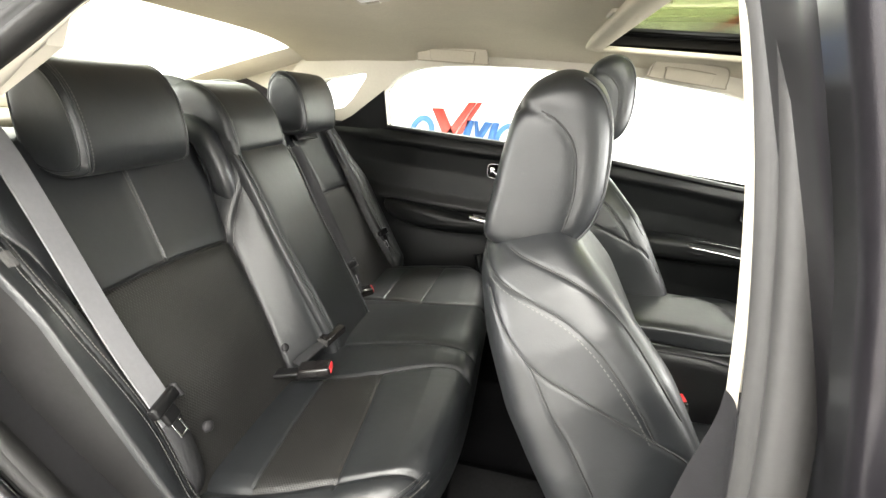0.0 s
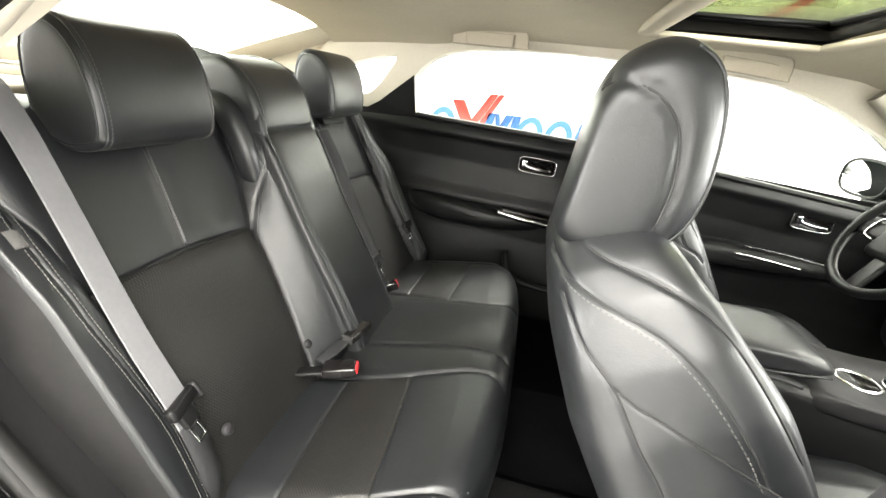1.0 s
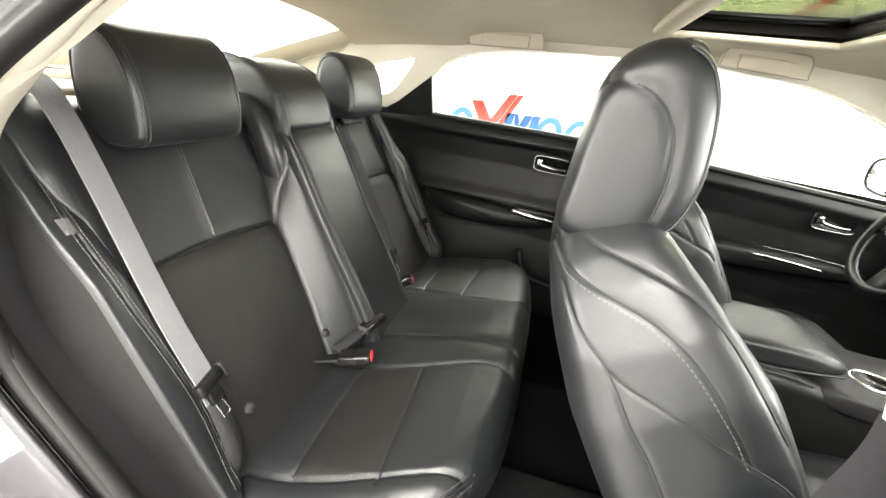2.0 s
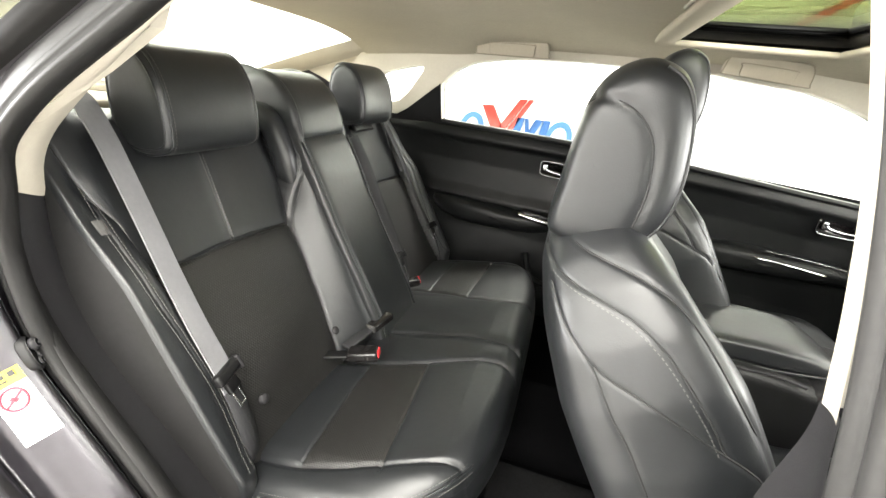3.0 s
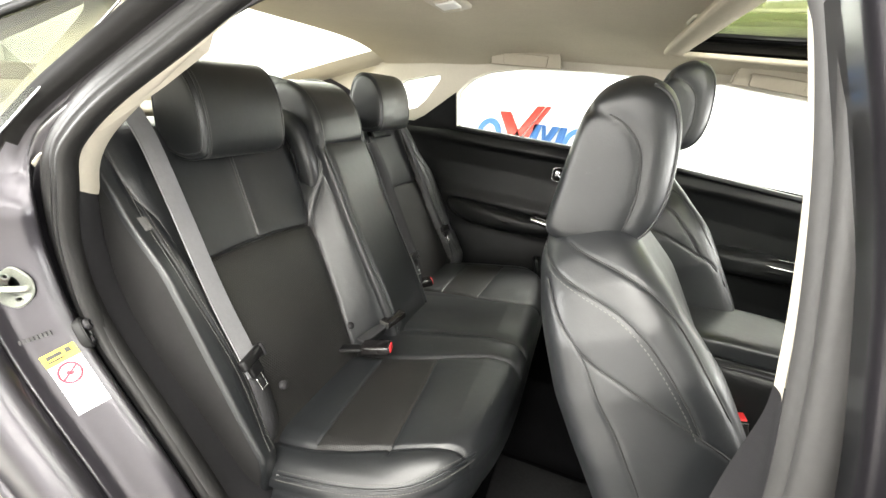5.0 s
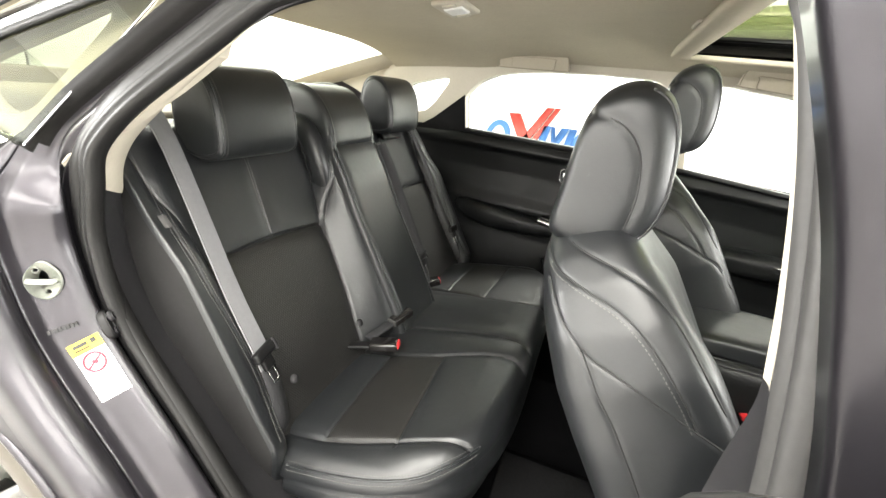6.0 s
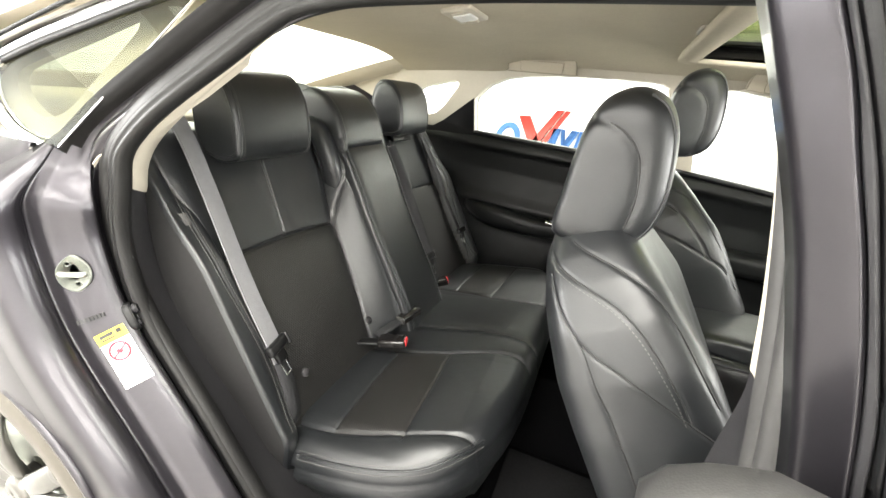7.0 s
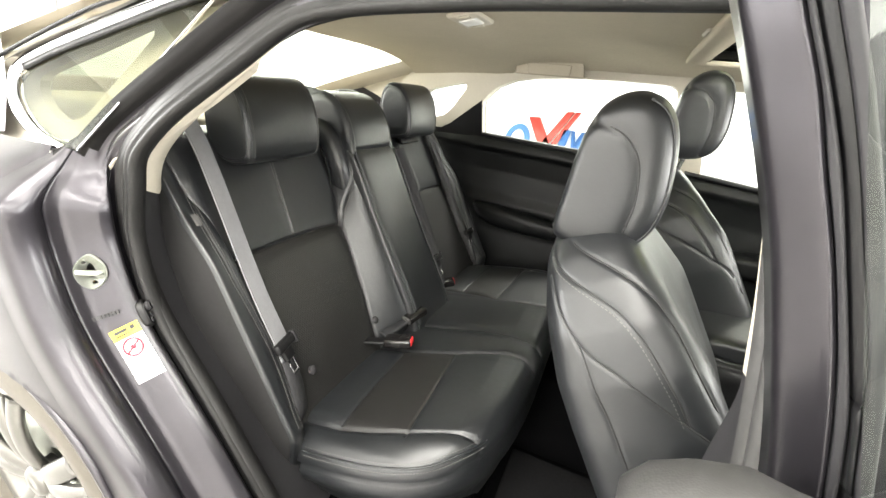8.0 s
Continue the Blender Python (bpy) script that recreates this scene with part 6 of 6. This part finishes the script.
part("webbing", strap([(-0.30, -0.50, 1.06), (-0.20, -0.525, 1.092), (-0.135, -0.54, 1.082), (-0.088, -0.548, 1.035), (-0.048, -0.553, 0.968), (0.0, -0.558, 0.875), (0.044, -0.563, 0.79), (0.086, -0.567, 0.715), (0.128, -0.569, 0.645), (0.152, -0.570, 0.598)], 0.046, (-0.25, 0.96, 0.08)), WEBBING, nb, smooth=False)
part("lap_webbing", strap([(0.152, -0.570, 0.598), (0.18, -0.574, 0.53), (0.20, -0.585, 0.47), (0.19, -0.60, 0.42)], 0.044, (-0.2, 1, 0.1)), BLACK_WEB, nb)
tongue(nb, (0.141, -0.567, 0.630), (0.42, 0.12, -0.88))
fb = thing("seat_belt", (-0.1, 0.54, 1.06), "grey rear seat belt webbing with black tongue hanging over the backrest", "seat belt", "rear seat belts")
part("webbing", strap([(-0.30, 0.52, 1.06), (-0.20, 0.54, 1.09), (-0.135, 0.55, 1.075), (-0.085, 0.56, 1.01), (0.0, 0.565, 0.865), (0.062, 0.57, 0.745), (0.118, 0.575, 0.645), (0.150, 0.578, 0.59)], 0.047, (-0.15, 1, 0.1)), BLACK_WEB, fb)
part("lap_webbing", strap([(0.150, 0.578, 0.59), (0.18, 0.584, 0.53), (0.20, 0.59, 0.47), (0.19, 0.60, 0.42)], 0.044, (-0.3, 1, 0.1)), BLACK_WEB, fb)
tongue(fb, (0.155, 0.576, 0.597), (0.42, -0.05, -0.88))
cb = thing("centre_seat_belt", (0.1, 0.16, 0.9), "black centre seat belt webbing beside the folded armrest", "seat belt")
part("webbing", strap([(-0.02, 0.185, 0.98), (0.03, 0.178, 0.90), (0.09, 0.165, 0.79), (0.15, 0.155, 0.68), (0.20, 0.15, 0.575), (0.215, 0.15, 0.48)], 0.040, (0.5, 0.8, 0.2)), BLACK_WEB, cb)
tongue(cb, (0.185, 0.152, 0.615), (0.45, 0.0, -0.88))


def buckle(name, a, b, label, red=True):
    """A buckle lying on the cushion from a to b, its button at b."""
    a, b = np.array(a, float), np.array(b, float)
    d = b - a
    L = np.linalg.norm(d)
    t = thing(name, tuple(a), label, "belt buckle")
    m = Matrix.Translation(Vector(a)) @ Vector(d).to_track_quat("X", "Z").to_matrix().to_4x4()
    fit = lambda vf: (np.array([m @ Vector(p) for p in vf[0]]), vf[1])
    part("buckle_body", fit(block((L - 0.040, 0, 0), (0.08, 0.044, 0.024), 0.006)), GLOSSBLACK, t)
    part("buckle_stalk", fit(block(((L - 0.07) / 2, 0, -0.004), (L - 0.06, 0.030, 0.010), 0.004)), PLASTIC if red else BLACK_WEB, t)
    if red:
        part("release_button", fit(block((L - 0.001, 0.0, 0.001), (0.007, 0.030, 0.018), 0.003)), RED, t, "red release button")
    else:
        part("buckle_collar", fit(block((L - 0.082, 0, 0.0), (0.008, 0.040, 0.020), 0.003)), LIT_RUBBER, t)
    return t


buckle("belt_buckle", (0.165, -0.283, 0.492), (0.302, -0.246, 0.512), "black belt buckle with red button on the cushion")
buckle("belt_buckle", (0.165, 0.150, 0.490), (0.245, 0.205, 0.513), "black belt buckle with red button on the cushion")
buckle("centre_belt_buckle", (0.205, -0.235, 0.500), (0.248, -0.070, 0.520), "black centre belt buckle on grey webbing lying on the cushion", red=False)
buckle("front_belt_buckle", (1.20, -0.118, 0.40), (1.163, -0.120, 0.522), "black front belt buckle with red button beside the console")


def stud(x, y, z, label):
    a = np.linspace(0, 2 * np.pi, 20, endpoint=False)
    n = np.array((0.88, 0, 0.47))
    u, w = np.array((0, 1, 0)), np.array((-0.47, 0, 0.88))
    c = np.array((x, y, z))
    rows_ = [[c + n * h + r * (math.cos(k) * u + math.sin(k) * w) for k in a] for r, h in ((0.011, -0.004), (0.011, 0.002), (0.008, 0.005), (0.001, 0.006))]
    return part("anchor_cap", (np.array(rows_).reshape(-1, 3), grid_faces(4, 20, False, True)), TRIM_GREY, rear_seat, label)


stud(0.172, -0.512, 0.535, "small round grey plastic cap")
stud(0.158, -0.213, 0.520, "small round grey plastic cap")
tag_v = []
for a_ in np.linspace(0.611, 0.633, 5):
    pts, nn = laid(on_back([(a_, 0.897), (a_, 0.868)])[::12] * np.array((-1, 1)), back_uv, BACK_P, BACK_N)
    tag_v.append(pts + nn * 0.003)
part("cloth_tag", (np.array(tag_v).reshape(-1, 3), grid_faces(5, 5)), TAG, rear_seat, "small pale cloth tag")

# fittings on the painted jamb
ji = lambda x, y, z: np.unravel_index(np.argmin(((JP - np.array((x, y, z))) ** 2).sum(-1)), JP.shape[:2])
JNN = normals(JP)
if JNN[150, 40, 0] < 0:
    JNN = -JNN


def on_jamb(x, y, z):
    i = ji(x, y, z)
    n = JNN[i]
    along = JP[min(i[0] + 3, 219), i[1]] - JP[max(i[0] - 3, 0), i[1]]
    along /= np.linalg.norm(along)
    side = np.cross(along, n)
    R = Matrix((along, side, n)).transposed().to_4x4()
    return Matrix.Translation(Vector(JP[i])) @ R


def draped(m, x0, x1, y0, y1, lift, n=9):
    """A thin label that follows the jamb's surface."""
    g = [[m @ Vector((x0 + (x1 - x0) * i / (n - 1), y0 + (y1 - y0) * j / (n - 1), 0)) for j in range(n)] for i in range(n)]
    q = np.array([[tuple(p) for p in row] for row in g]).reshape(-1, 3)
    Q, M_ = JP.reshape(-1, 3), JNN.reshape(-1, 3)
    out = []
    for p in q:
        d = np.linalg.norm(Q - p, axis=1)
        i = np.argpartition(d, 8)[:8]
        w = 1 / (d[i] + 1e-4)
        w /= w.sum()
        nn_ = (M_[i] * w[:, None]).sum(0)
        nn_ /= np.linalg.norm(nn_)
        out.append(p - nn_ * ((p - (Q[i] * w[:, None]).sum(0)) @ nn_) + nn_ * lift)
    return np.array(out), grid_faces(n, n)


def placed(m, vf):
    return np.array([m @ Vector(p) for p in vf[0]]), vf[1]


m = on_jamb(-0.053, -0.800, 0.843) @ Matrix.Scale(0.86, 4)
st = part("door_striker", placed(m, prism(catmull([(-0.036, -0.004), (-0.02, 0.022), (0.0, 0.030), (0.024, 0.022), (0.036, 0.0), (0.02, -0.024), (-0.004, -0.03), (-0.026, -0.02)], 32, True), 0.0, 0.005, "z", 0.002)), STEEL, jamb, "zinc-plated door striker plate")
part("striker_loop", placed(m, sweep(catmull([(0.004, -0.020, 0.002), (0.004, -0.017, 0.010), (0.0, 0.0, 0.012), (-0.004, 0.017, 0.010), (-0.004, 0.021, 0.002)], 24), ring(0.0055, 8), (1, 0, 0))), STEEL, st)
for k in (-1, 1):
    part("striker_bolt", placed(m, prism(ring(0.006, 12) + np.array((k * 0.021, -0.004 * k)), 0.0040, 0.0060, "z", 0.0008)), STEEL, st)
m = on_jamb(0.030, -0.801, 0.706)
tag0 = part("warning_label", draped(m, -0.052, 0.052, -0.024, 0.024, 0.0012), WHITE_LABEL, jamb, "white warning label with yellow head and a red crossed circle", smooth=False)
part("yellow_head", draped(m, -0.052, -0.031, -0.024, 0.024, 0.0018), YELLOW_LABEL, tag0, smooth=False)
part("label_marks", placed(m, joined(block((-0.045, -0.014, 0.003), (0.008, 0.008, 0.0006), 0.0002, segs=1), block((-0.045, 0.006, 0.003), (0.006, 0.022, 0.0006), 0.0002, segs=1), block((-0.038, 0.006, 0.003), (0.003, 0.022, 0.0006), 0.0002, segs=1))), INK, tag0, smooth=False)
cir = np.array([(-0.012 + 0.0155 * math.cos(a), 0.0155 * math.sin(a), 0.0036) for a in np.linspace(0, 2 * np.pi, 32, endpoint=False)])
part("crossed_circle", placed(m, joined(sweep(cir, ring(0.0017, 6), (0, 0, 1), True), block((-0.012, 0, 0.0036), (0.030, 0.003, 0.001), 0.0003, (0, 0, 60), 1), block((-0.012, 0, 0.0036), (0.009, 0.0035, 0.001), 0.0003, (0, 0, -20), 1), block((-0.012, 0, 0.0036), (0.0035, 0.010, 0.001), 0.0003, (0, 0, 20), 1))), RED_INK, tag0, smooth=False)
m = on_jamb(-0.035, -0.790, 0.765)
part("stamped_text", placed(m, joined(*[block((0, -0.020 + 0.0058 * k, 0.0008), (0.007, 0.0042, 0.001), 0.0003, segs=1) for k in range(8)])), INK, jamb, "dark stamped marks", smooth=False)
m = on_jamb(0.026, -0.760, 0.768)
bump = part("door_bumper", placed(m, prism(catmull([(-0.026, 0.0), (-0.014, 0.012), (0.014, 0.012), (0.026, 0.0), (0.014, -0.012), (-0.014, -0.012)], 28, True), -0.006, 0.007, "z", 0.003)), PLASTIC, jamb, "black rubber door bumper")
part("bumper_pad", placed(m, prism(ring(0.0095, 18) + np.array((-0.011, 0)), 0.006, 0.015, "z", 0.004)), TRIM_GREY, bump)
part("bumper_screw", placed(m, prism(ring(0.006, 14) + np.array((0.013, 0)), 0.006, 0.010, "z", 0.002)), TRIM_GREY, bump)

# centre console
con = thing("centre_console", (1.3, 0.02, 0.2), "black centre console with padded armrest lid and cup holders", "console")
P = pillow(catmull([(1.02, 0.22), (1.0, 0.50), (1.02, 0.615), (1.06, 0.634), (1.20, 0.633), (1.30, 0.612), (1.42, 0.58), (1.62, 0.58), (1.92, 0.62), (1.94, 0.22)], 70, True), 0.03, 0.128, 9, 40)
padded("console_body", P, PLASTIC, con)
P = pillow(catmull([(1.286, 0.570), (1.287, 0.605), (1.30, 0.618), (1.40, 0.605), (1.50, 0.597), (1.70, 0.600), (1.92, 0.64), (1.93, 0.60), (1.60, 0.545), (1.45, 0.548)], 60, True), 0.03, 0.138, 8, 40)
padded("front_panel", P, TRIM_GREY, con, [], "charcoal cup holder panel")
P = pillow(catmull([(0.995, 0.635), (1.0, 0.665), (1.05, 0.682), (1.2, 0.684), (1.30, 0.675), (1.355, 0.650), (1.345, 0.632), (1.2, 0.625)], 60, True), 0.05, 0.118, 6, 40)
lid, _, _ = padded("armrest_lid", P, LEATHER, con, [], "padded leather armrest lid")
part("lid_trim", sweep(catmull([(1.02, -0.068, 0.632), (1.2, -0.070, 0.628), (1.34, -0.060, 0.634)], 24), ring(0.004, 8), (0, 0, 1)), LEATHER, con, "sewn lid edge")
part("console_side_line", sweep(catmull([(1.03, -0.095, 0.628), (1.2, -0.097, 0.629), (1.27, -0.096, 0.616)], 24), ring(0.004, 8), (0, 0, 1)), TRIM_GREY, con)
for k, cx in enumerate((1.445, 1.545)):
    cir = np.array([(cx + 0.042 * math.cos(a), 0.01 + 0.042 * math.sin(a), 0.603) for a in np.linspace(0, 2 * np.pi, 36, endpoint=False)])
    part("cup_ring", sweep(cir, ring(0.005, 8), (0, 0, 1), True), CHROME, con, "chrome cup holder ring")
    part("cup_well", prism(cir[:, :2], 0.592, 0.6005, "z"), GLOSSBLACK, con)
part("gear_lever", joined(tube([(1.62, 0.05, 0.60), (1.60, 0.05, 0.70)], 0.014, 12), block((1.598, 0.05, 0.725), (0.06, 0.045, 0.06), 0.02)), LEATHER, con)
